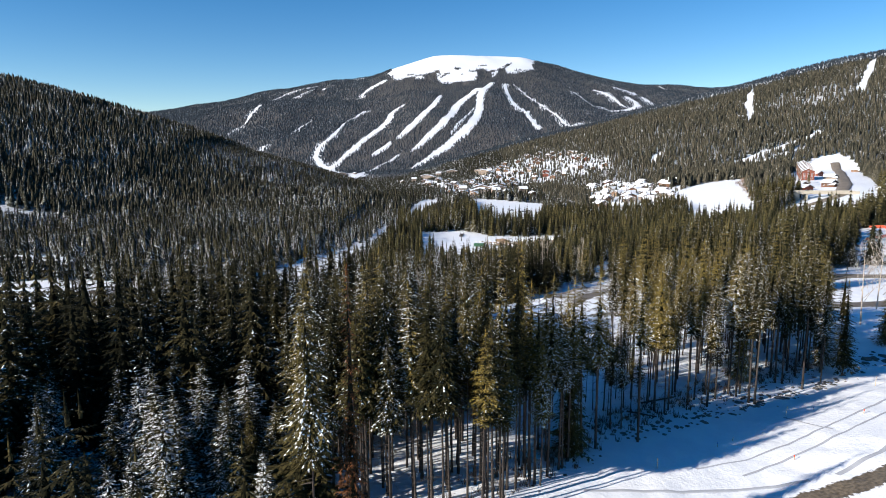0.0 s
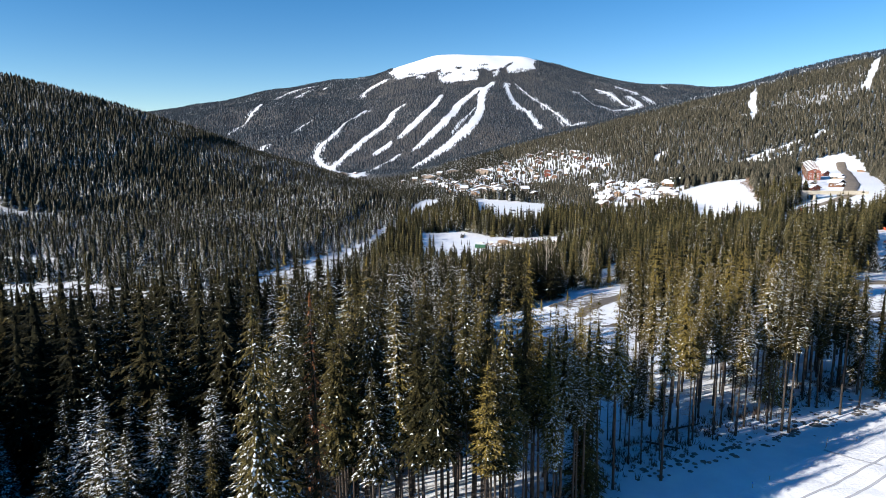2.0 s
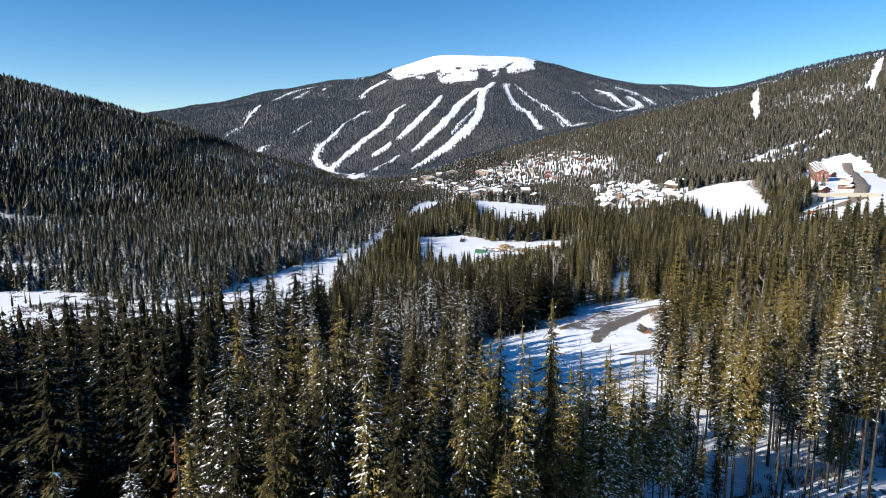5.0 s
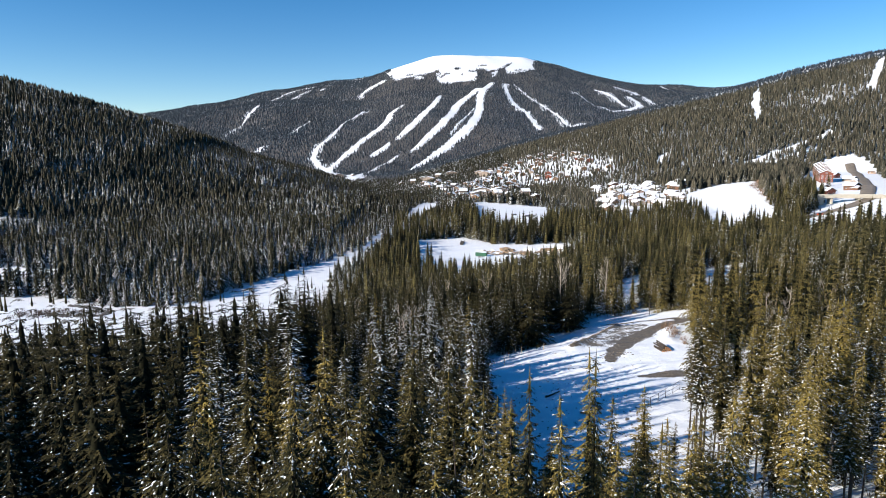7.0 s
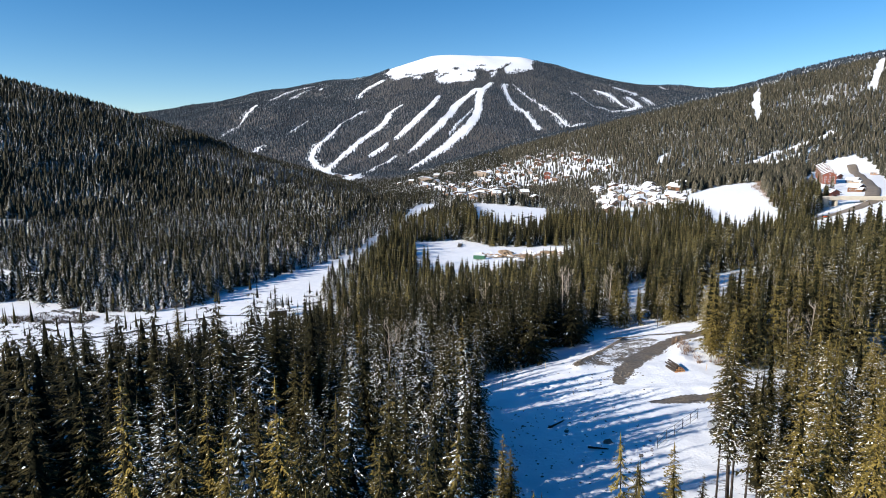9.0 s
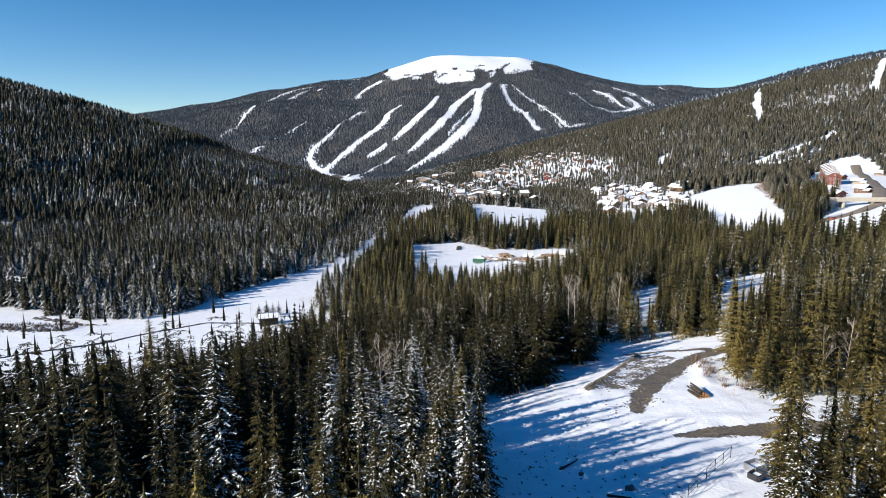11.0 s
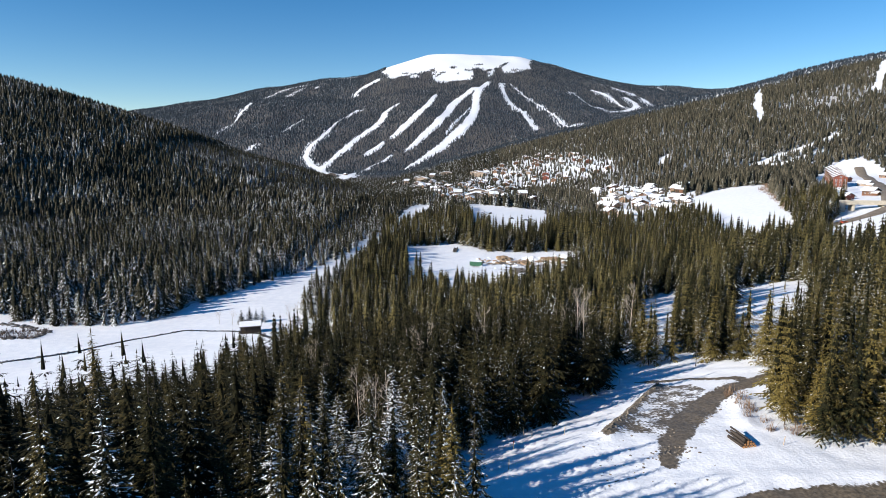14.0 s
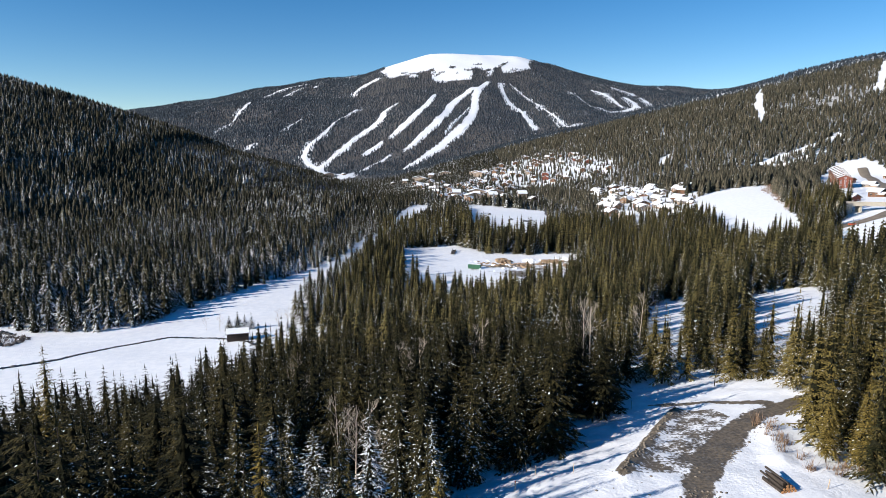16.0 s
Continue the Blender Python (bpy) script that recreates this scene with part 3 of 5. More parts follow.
def forest(name, label, x, y, tall, wide, templates, rng, mat):
    """Many trees joined into one mesh; a template is (points, faces, material of each face, spine marks)."""
    z = ground_z(x, y) - 0.3
    which = rng.randint(0, len(templates), len(x))
    turn = rng.uniform(0, 6.283, len(x))
    allv, allf, tint, rise, spine, slot, base = [], [], [], [], [], [], 0
    for k, (vs, fs, trunk, marks) in enumerate(templates):
        pick = np.nonzero(which == k)[0]
        if not len(pick):
            continue
        c, s = np.cos(turn[pick])[:, None], np.sin(turn[pick])[:, None]
        h, w = tall[pick][:, None], (tall * wide)[pick][:, None]
        px = (vs[None, :, 0] * c - vs[None, :, 1] * s) * w + x[pick][:, None]
        py = (vs[None, :, 0] * s + vs[None, :, 1] * c) * w + y[pick][:, None]
        pz = vs[None, :, 2] * h + z[pick][:, None]
        allv.append(np.stack([px, py, pz], -1).reshape(-1, 3))
        allf.append((fs[None] + (np.arange(len(pick)) * len(vs))[:, None, None] + base).reshape(-1, 3))
        tint.append(np.repeat(rng.uniform(0, 1, len(pick)), len(vs)))
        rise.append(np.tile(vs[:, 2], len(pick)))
        spine.append(np.tile(marks, len(pick)))
        slot.append(np.tile(trunk.astype(np.int32), len(pick)))
        base += len(pick) * len(vs)
    me = mesh_from(np.concatenate(allv), np.concatenate(allf), name)
    me.attributes.new("tint", "FLOAT", "POINT").data.foreach_set("value", np.concatenate(tint).astype(np.float32))
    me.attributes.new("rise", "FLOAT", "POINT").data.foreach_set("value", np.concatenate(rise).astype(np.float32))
    me.attributes.new("ridge", "FLOAT", "POINT").data.foreach_set("value", np.concatenate(spine))
    for m in (mat, BARK, INNER_SHADE, LYING_SNOW):
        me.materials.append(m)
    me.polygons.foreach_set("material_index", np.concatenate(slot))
    return tagged(new(name, me), label, "forest", kind="stuff")


def shade_side(x, y):
    """Ground out of view beside the start, for trees added only to cast shade."""
    return (x < -85) & (y < 160) & (np.abs(x) >= 0.76 * (y + 5) + 40)


def seen_wedge(x, y, slack=40):
    """The wedge of land within the camera's view, with some slack; woods are cut to it."""
    return np.abs(x) < 0.76 * (y + 5) + slack


rng = np.random.RandomState(11)
far_t = [cone_tree(rng, 3, 1, rng.uniform(0.24, 0.32)) for _ in range(8)]
mid_t = [cone_tree(rng, 4, 3, rng.uniform(0.18, 0.25)) for _ in range(12)]
near_t = [tier_crown(rng, 14, 7, rng.uniform(0.15, 0.21), rng.uniform(0.04, 0.16), 0.0, 0.85) for k in range(12)]
near_u = [tier_crown(rng, 8, 6, rng.uniform(0.17, 0.24), 0.04, 0.05 + 0.1 * (k % 2), 0.66) for k in range(12)]
valley_t = [tier_crown(rng, 12, 6, rng.uniform(0.14, 0.2), 0.04, 0.0, 0.9) for k in range(12)]
pine_t = [rich_crown(rng, 14, 6, 3, rng.uniform(0.08, 0.105), rng.uniform(0.36, 0.5), 0.65, 0.12) for _ in range(8)]
rich_t = [rich_crown(rng, 20, 8, 3, rng.uniform(0.15, 0.21), rng.uniform(0.06, 0.2), 0.85, (0.08, 0.22, 0.45)[k % 3]) for k in range(12)]


def height_of(x, y):
    """Tree heights place by place, set so that the treetops fit the camera's view."""
    d = np.hypot(x, y - 80)
    tall = np.where((x > 4) & (y < 128), 20.0, np.where(y < 132, 22.0, 17.5))
    tall = np.where((x > -18) & (x < 9) & (y > 82) & (y < 132), 17.5, tall)
    tall = np.where((x < -38) & (y > 50) & (y < 132), 24.0, tall)
    tall = np.where((x > 3.2) & (x <= 8.5) & (y > 68) & (y < 104), 13.0, tall)
    tall = np.where((x > 20) & (y > 104) & (y < 128), 17.0, tall)
    tall = np.where((x > 8.5) & (x < 26) & (y > 71) & (y < 104), np.where(y > 82, 10.5, 13.0), tall)
    tall = np.where((x > 100) & (x < 300) & (y > 540) & (y < 1060), 8.5, tall)
    tall = np.where((x > 40) & (y >= 128) & (y < 190), 17.0, tall)
    tall = np.where((x > 8) & (y >= 172) & (y < 235), np.where(x > 36, 15.0, 17.0), tall)
    tall = np.where((y >= 215) & (y < 330), 14.5, tall)
    tall = np.where((x < -30) & (y > 150) & (y < 330), 14.0, tall)
    tall = np.where((y >= 330) & (y < 420) & (x > -60) & (x < 110), 13.0, tall)
    tall = np.where((x > 0) & (x < 110) & (y >= 490) & (y < 600), 17.5, np.where((x >= 110) & (x < 260) & (y >= 430) & (y < 660), 14.0, tall))
    tall = np.where((x > -90) & (x < 10) & (y >= 380) & (y < 900), np.where((x > -42) & (y < 560), 15.5, 11.0), tall)
    tall = np.where((x > -10) & (x < 170) & (y > 860) & (y <= 900), 8.0, tall)
    return np.where(y > 900, np.where((x > -420) & (x < 0) & (y > 1000) & (y < 1850), 8.5, np.where(x < -400, 16.0, np.where((x > -60) & (x < 320) & (y < 1560), 10.0, 13.0))), tall)


def stand(name, label, area, gap, templates, keep, wide=1.0, scale=1.0, wedge=True, mat=NEEDLES_JOINED):
    x, y = scatter(rng, *area, gap)
    ok = keep(x, y) & (seen_wedge(x, y) | (not wedge)) & ~open_ground(x, y)
    x, y = x[ok], y[ok]
    tall = height_of(x, y) * scale * rng.uniform(0.65, 1.15, len(x)) * (0.95 + 0.08 * waves(x, y, 60, 9))
    return forest(name, label, x, y, tall, rng.uniform(0.8, 1.2, len(x)) * wide, templates, rng, mat)


def town_thin(x, y):
    t = inside(x, y, VILLAGE) | inside(x, y, CHALETS)
    return ~t | (rng.uniform(0, 1, len(x)) < np.where(y < 1060, 0.3, 0.5))


def dist(x, y):
    return np.hypot(x, y - 40)


def ring(x, y):
    """The woods next to the nearest ones."""
    return (x > -78) & (x < 100) & (y > 15) & (y < 225)


def close_by(x, y):
    """The woods that the flight passes nearest."""
    return (x > -58) & (x < 84) & (y > 40) & (y < 182) & (np.abs(x) < 0.72 * (y - 5) + 10)


stand("mountain_forest", "dark conifer forest on the ski mountain", (-2500, 2500, 1750, 4420), 9.4, far_t, lambda x, y: (dist(x, y) > 1700) & (rng.uniform(0, 1, len(x)) < 0.88 + 0.3 * waves(x, y, 150, 31)), 1.1, 0.80, mat=NEEDLES_HAZE)
stand("hillside_forest", "dense dark spruce forest on the shaded valley side", (-1500, 150, 600, 1760), 6.3, mid_t, lambda x, y: (dist(x, y) > 650) & town_thin(x, y) & (rng.uniform(0, 1, len(x)) < 0.97), 1.12, 0.92, mat=NEEDLES_SHADED_HILL)
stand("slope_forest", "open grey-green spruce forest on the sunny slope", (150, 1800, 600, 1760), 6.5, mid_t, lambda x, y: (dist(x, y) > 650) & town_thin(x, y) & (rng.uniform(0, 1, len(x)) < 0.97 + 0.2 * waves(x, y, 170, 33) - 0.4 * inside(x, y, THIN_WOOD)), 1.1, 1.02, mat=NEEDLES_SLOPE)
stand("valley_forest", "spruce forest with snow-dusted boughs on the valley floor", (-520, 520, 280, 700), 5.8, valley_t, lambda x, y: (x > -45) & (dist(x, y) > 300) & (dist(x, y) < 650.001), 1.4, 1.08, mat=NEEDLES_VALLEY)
stand("fir_forest", "snow-dusted conifers beyond the creek, coloured as in shade", (-520, -40, 280, 700), 4.9, near_u, lambda x, y: (x <= -45) & (dist(x, y) > 300) & (dist(x, y) < 650.001), 1.35, 0.82, mat=NEEDLES_SHADY)
stand("conifer_stand", "tall spruces and pines with snow on their boughs", (-260, 260, 20, 340), 4.9, near_t, lambda x, y: (dist(x, y) < 300.001) & ~close_by(x, y) & ~ring(x, y), 1.25, 1.04, mat=NEEDLES_VALLEY)
stand("spruce_wood", "snow-dusted spruces round the clearing", (-110, 120, 15, 240), 4.8, rich_t, lambda x, y: (x < 38) & ring(x, y) & ~close_by(x, y), 1.15, mat=NEEDLES_SHADED_WOOD)
stand("mixed_wood", "olive spruces and pines beyond the clearing", (0, 120, 15, 240), 4.8, rich_t[::3] + rich_t[1::6], lambda x, y: (x >= 38) & ring(x, y) & ~close_by(x, y))

# Out-of-view trees, added to shade the wood that is seen.
stand("wood_beside", "unseen spruce wood added beside the open snow to cast shade", (-190, -18, -90, 165), 7.0, near_u, shade_side, 1.0, 1.05, False)


# ---- single trees ----
def part(name, me, mat, parent, label=""):
    """Links a mesh as one part under a thing or under a part."""
    if isinstance(me, bmesh.types.BMesh):
        bm, me = me, bpy.data.meshes.new(name)
        bm.to_mesh(me)
        bm.free()
    if not me.materials:
        me.materials.append(mat)
    ob = new(name, me)
    ob.parent = parent
    return tagged(ob, label)


def crown_mesh(name, rng, tall, bare, radius, whorls, boughs, twigs, sagging, power, mat, snow=0.3):
    """The crown of one conifer, in metres, from the lowest live bough to the leader."""
    vs, fs, pads = [], [], []
    low = tall * bare
    for k in range(whorls):
        f = (k + rng.uniform(-0.3, 0.3)) / whorls
        z = low + (tall - low) * f
        env = min(1.0, 0.55 + 2.2 * f) if bare > 0.25 else 1.0
        r = radius * (1 - max(f, 0)) ** power * env * rng.uniform(0.8, 1.15) + 0.18
        n = max(4, round(boughs * (0.6 + 0.4 * (1 - f))))
        turn = rng.uniform(0, 6.283)
        for j in range(n):
            q = r * rng.uniform(0.6, 1.2)
            bough(vs, fs, rng, z + rng.uniform(-0.2, 0.2), turn + 6.283 * j / n + rng.uniform(-0.3, 0.3), q, q * sagging * rng.uniform(0.6, 1.4), twigs, (0.0, 0.0), pads, snow * (1.1 - f))
    inner, ends = len(fs), len(vs)
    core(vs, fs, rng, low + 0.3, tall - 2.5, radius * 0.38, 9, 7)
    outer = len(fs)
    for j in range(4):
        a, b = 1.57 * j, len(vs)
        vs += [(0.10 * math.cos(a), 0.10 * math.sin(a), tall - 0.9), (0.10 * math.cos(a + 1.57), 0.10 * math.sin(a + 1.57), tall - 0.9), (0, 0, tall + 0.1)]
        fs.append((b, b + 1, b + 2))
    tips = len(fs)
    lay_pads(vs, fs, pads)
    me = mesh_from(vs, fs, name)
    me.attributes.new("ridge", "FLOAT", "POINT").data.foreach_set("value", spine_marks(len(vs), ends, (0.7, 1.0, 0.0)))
    for m in (mat, INNER_SHADE, LYING_SNOW):
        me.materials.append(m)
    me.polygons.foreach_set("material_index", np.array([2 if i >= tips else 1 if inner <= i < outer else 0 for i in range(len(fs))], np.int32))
    return me


def trunk_mesh(name, rng, tall, thick, bend=0.15, sides=7, snags=0, bare=0.0, radius=1.0):
    """A tapered, slightly bent trunk."""
    vs, fs = [], []
    steps = 7
    px, py = rng.uniform(-bend, bend, 2)
    for k in range(steps + 1):
        f = k / steps
        r = thick * (1 - f) ** 0.8 + 0.02 + (0.35 * thick if k == 0 else 0)
        cx, cy = px * math.sin(3.1 * f), py * math.sin(3.1 * f)
        vs += [(cx + r * math.cos(6.283 * j / sides), cy + r * math.sin(6.283 * j / sides), f * tall - (0.5 if k == 0 else 0)) for j in range(sides)]
    for k in range(steps):
        fs += [(k * sides + j, k * sides + (j + 1) % sides, (k + 1) * sides + (j + 1) % sides, (k + 1) * sides + j) for j in range(sides)]
    for k in range(snags):
        z, a, r, b = tall * rng.uniform(0.12, bare + 0.06), rng.uniform(0, 6.283), radius * rng.uniform(0.3, 0.9), len(vs)
        sx, sy, ex, ey = -0.02 * math.sin(a), 0.02 * math.cos(a), r * math.cos(a), r * math.sin(a)
        vs += [(sx, sy, z), (-sx, -sy, z + 0.03), (ex - sx / 3, ey - sy / 3, z - 0.25 * r + 0.01), (ex + sx / 3, ey + sy / 3, z - 0.25 * r)]
        fs.append((b, b + 1, b + 2, b + 3))
    return mesh_from(vs, fs, name)


def conifer(kind, rng, tall, bare, radius, whorls, boughs, twigs, mat, label, sagging, power=0.75, snags=0, snow=0.3):
    """A conifer: its crown, and a trunk that keeps its dead branches where it is bare."""
    tree = new(kind)
    part("trunk", trunk_mesh("trunk", rng, tall * 0.97, 0.0058 * tall, 0.15, 7, snags, bare, radius), BARK, tree)
    part("crown", crown_mesh("crown", rng, tall, bare, radius, whorls, boughs, twigs, sagging, power, mat, snow), mat, tree)
    return tagged(tree, label, "tree")


PINE = "tall slender pine with a long bare trunk"
SPRUCE = "olive-green spruce with full drooping boughs"
SNOWY = "spruce coloured dark for shade, with snow lying on its boughs"
YOUNG = "young fir heavily dusted with snow"
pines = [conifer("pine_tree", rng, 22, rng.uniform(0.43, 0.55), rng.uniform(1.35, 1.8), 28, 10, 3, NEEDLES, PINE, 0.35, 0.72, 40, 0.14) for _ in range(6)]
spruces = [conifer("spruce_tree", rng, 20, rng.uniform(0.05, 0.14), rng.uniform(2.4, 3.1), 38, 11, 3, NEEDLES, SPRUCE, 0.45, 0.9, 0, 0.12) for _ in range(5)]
dark = [conifer("spruce_tree", rng, 20, rng.uniform(0.05, 0.14), rng.uniform(2.4, 3.1), 38, 11, 3, NEEDLES_SHADED, "spruce coloured dark for shade, with flecks of snow on its boughs", 0.45, 0.9, 0, 0.36) for _ in range(4)]
snowy = [conifer("spruce_tree", rng, 18, rng.uniform(0.04, 0.1), rng.uniform(2.5, 3.2), 36, 12, 3, NEEDLES_SNOWY, SNOWY, 0.42, 0.95, 0, 0.75) for _ in range(5)]
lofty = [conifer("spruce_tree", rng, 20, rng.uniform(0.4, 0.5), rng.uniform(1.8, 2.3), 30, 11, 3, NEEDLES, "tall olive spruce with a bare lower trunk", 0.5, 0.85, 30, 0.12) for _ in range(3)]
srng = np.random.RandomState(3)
lofty_shaded = [conifer("spruce_tree", srng, 20, srng.uniform(0.44, 0.54), srng.uniform(1.8, 2.3), 30, 11, 3, NEEDLES_SHADED, "slender spruce coloured dark for shade, with a bare lower trunk", 0.5, 0.7, 34, 0.24) for _ in range(2)]
young = [conifer("fir_tree", rng, 11, 0.03, 3.2, 28, 13, 4, NEEDLES_SNOWY, YOUNG, 0.3, 0.9, 0, 0.9) for _ in range(3)]
SIZES = {"pine_tree": 22, "spruce_tree": 20, "fir_tree": 11}
used_models = set()


def plant(model, x, y, tall, group, turn=None):
    """Stands a tree of that height on the ground; the first use takes the model itself."""
    base = 18 if model in snowy else SIZES[model.name.split(".")[0]]
    k = tall / base
    m = pose(x, y, float(ground_z(x, y)) - 0.1, rng.uniform(-1.2, 1.2), rng.uniform(-1.2, 1.2), rng.uniform(0, 360) if turn is None else turn)
    if model in used_models:
        tree = copy_thing(model, m)
    else:
        used_models.add(model)
        tree = model
        tree.matrix_basis = m
    tree.scale = (k * rng.uniform(0.85, 1.12), k * rng.uniform(0.85, 1.12), k)
    return tagged(tree, group=group)


def near_wood():
    """The trees that the camera passes nearest, one by one."""
    x, y = scatter(rng, -64, 86, 38, 184, 4.5)
    px, py = scatter(rng, -15, 86, 55, 128, 2.9)
    keep = (px > 2) | (py < 82)
    px, py = px[keep], py[keep]
    pinery = ((x > 2) & (y < 128)) | ((x > -15) & (y < 82))
    x, y = np.concatenate([x[~pinery], px]), np.concatenate([y[~pinery], py])
    ok = close_by(x, y) & ~open_ground(x, y)
    x, y = x[ok], y[ok]
    order = np.argsort(np.hypot((x - 12) * 1.0, (y - 95) * 0.8))
    spare = []
    planted = 0
    for i in order:
        px, py = x[i], y[i]
        if planted >= 290:
            spare.append(i)
            continue
        tall = float(height_of(px, py)) * rng.uniform(0.76, 1.1)
        right_side = px > (-17 if py < 71 else -9 if py < 78 else 6)
        p = rng.uniform()
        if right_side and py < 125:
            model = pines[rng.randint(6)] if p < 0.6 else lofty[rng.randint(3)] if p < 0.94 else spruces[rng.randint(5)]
            # West of the path, shade-coloured spruces stand in for a shaded wood.
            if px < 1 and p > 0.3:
                model = lofty_shaded[int(p * 40) % 2]
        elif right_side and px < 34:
            # Darker copies mimic the shade at the clearing's left edge.
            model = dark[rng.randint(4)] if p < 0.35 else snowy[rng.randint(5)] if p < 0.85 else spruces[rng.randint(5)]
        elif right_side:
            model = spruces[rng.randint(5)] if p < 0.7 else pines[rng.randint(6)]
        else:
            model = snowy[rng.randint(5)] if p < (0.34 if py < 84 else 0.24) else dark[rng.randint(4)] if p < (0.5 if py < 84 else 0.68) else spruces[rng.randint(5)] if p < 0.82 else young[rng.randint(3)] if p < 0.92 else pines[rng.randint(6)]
        # Here olive trees give way to darker copies that paint in shade.
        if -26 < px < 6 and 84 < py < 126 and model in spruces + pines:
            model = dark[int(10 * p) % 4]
        if model in young:
            tall = rng.uniform(8, 13)
        plant(model, px, py, tall, "trees of the near wood")
        planted += 1
    if spare:
        spare = np.array(spare)
        piny = (x[spare] > np.where(y[spare] < 78, -9, 2)) & (y[spare] < 128)
        px, py = x[spare[piny]], y[spare[piny]]
        forest("pine_wood", "slender pines with bare lower trunks", px, py, height_of(px, py) * rng.uniform(0.78, 1.08, len(px)), rng.uniform(0.85, 1.15, len(px)), pine_t, rng, NEEDLES_JOINED)
        right = ~piny & (x[spare] > 38)
        px, py = x[spare[right]], y[spare[right]]
        forest("clearing_wood", "olive spruces beside the clearing", px, py, height_of(px, py) * rng.uniform(0.7, 1.1, len(px)), rng.uniform(0.8, 1.05, len(px)), rich_t[::3], rng, NEEDLES_JOINED)
        px, py = x[spare[~piny & ~right]], y[spare[~piny & ~right]]
        forest("wood_behind", "spruces with snow-dusted boughs behind the near wood", px, py, height_of(px, py) * rng.uniform(0.75, 1.1, len(px)), rng.uniform(0.95, 1.25, len(px)), rich_t, rng, NEEDLES_SHADED_WOOD)


near_wood()
BANK_TREES = [(61.5, 97.7, 19.5, spruces[0]), (63.8, 97.5, 17, pines[1]), (61.4, 92.3, 15.5, spruces[3]), (121.3, 206, 14.5, spruces[1]), (125.2, 208.5, 17.5, spruces[2]), (113.5, 182, 17.5, spruces[4]),
        (116.4, 182, 13.5, spruces[0]), (119.8, 181.6, 8.6, young[1]), (78.6, 107.6, 15.5, spruces[2]), (52.4, 87.3, 21, pines[3]), (80.5, 109, 12, spruces[1]), (111, 184.5, 15, dark[2])]
EDGE_PINES = [(3.4, 59.4, 27.6, lofty[1]), (1.6, 57.8, 27.2, lofty[2]), (-4.0, 58.4, 26.4, lofty_shaded[0]), (-12.2, 58.5, 21, lofty_shaded[1]), (-8.4, 56.8, 22, lofty_shaded[0]), (-2, 57.2, 23, lofty_shaded[0]), (-0.4, 60.2, 22, pines[5]), (-7.4, 62, 23, lofty_shaded[1]),
        (-3.2, 62.5, 22, lofty_shaded[0]), (0.8, 63.5, 23, pines[0]), (3.2, 62.2, 21, pines[4]), (-5, 65, 22, lofty[1]), (-15, 59.5, 20, pines[5]), (-6.2, 58, 25.4, lofty_shaded[1]), (-10.5, 60, 24, lofty_shaded[0]), (-21, 60.5, 11, dark[1]),
        (-10, 39.2, 28.2, lofty_shaded[1])]
EDGE_PINES_EAST = [(6.8, 60.4, 27.8, lofty[0]), (5.0, 58.2, 26.6, pines[1]), (9, 61.5, 22, pines[0]), (6, 64.5, 23, pines[2]), (10.6, 63, 23, pines[2]), (12.2, 64.8, 21, lofty[1]), (13.6, 66.6, 22, pines[4]), (15.4, 68, 21.5, pines[3]),
        (17.5, 69.5, 22, lofty[2]), (11.5, 67.5, 20, pines[5]), (14.5, 71, 20, pines[1]), (8.6, 62.5, 22.5, pines[3]), (42.5, 83.2, 22.0, pines[0]), (43.1, 82.7, 21.0, pines[2]), (23, 70.8, 22.0, pines[3]), (56.7, 90, 15.0, pines[4]),
        (45.6, 92.8, 21.0, pines[5]), (12.7, 79, 18, pines[1]), (16.8, 83, 17.5, pines[4]), (8.4, 66.2, 26.2, lofty[1])]
CLEARING_SPRUCES = [(5, 112.6, 17.4, dark[0]), (3.4, 115.5, 17.5, spruces[4]), (1, 107, 19, dark[2]), (4.7, 107.6, 14.5, dark[1]), (3.6, 121, 16, dark[3]), (1.6, 112, 18.5, snowy[2]), (2.4, 127, 15, dark[2]), (3.0, 133, 14.5, snowy[1]),
        (-1.5, 109.5, 18.5, dark[3]), (-2.5, 115, 19, snowy[0]), (0.5, 118.5, 18, dark[0]), (-4.5, 111.5, 18, snowy[4]), (-7.5, 108, 19, dark[1]), (-54, 170, 21.5, spruces[3]), (47.8, 149, 11, spruces[3]), (50.5, 147.2, 12, spruces[1]),
        (52, 151.5, 15, spruces[3]), (55, 148.5, 13, spruces[2]), (62, 151, 18, spruces[4]), (51, 156, 16, spruces[0]), (56, 158, 19, spruces[2]), (66, 149, 16, spruces[1]), (50, 183, 10.5, pines[2])]
SNOWY_FIRS = [(-18, 146, 10, young[0]), (-38, 67, 12.5, young[0]), (-30, 63, 10.5, young[1]), (-24, 69, 12.5, young[2]), (-19.5, 64, 9, young[1]), (-34, 58, 11, young[2]), (-43, 62, 12, young[1]), (-27, 57, 9, young[0]),
        (-18.5, 56, 7, young[2]), (-47, 69, 13, snowy[2]), (-38, 51, 11, young[1]), (-30, 49, 9.5, young[2]), (-21, 51, 8, young[0]), (-46, 54, 12, snowy[0]), (-33, 70, 14, snowy[3]), (-28, 65, 13, snowy[4]),
        (-41, 57, 13, snowy[1]), (-14.5, 142.5, 9, young[1]), (-11, 149, 11, young[2]), (-20, 142, 11.5, young[0]), (-7.5, 141, 8.5, young[1]), (-16, 151, 12, young[2]), (-3.2, 143, 9.5, young[1]), (-9.5, 144.5, 7, young[0])]
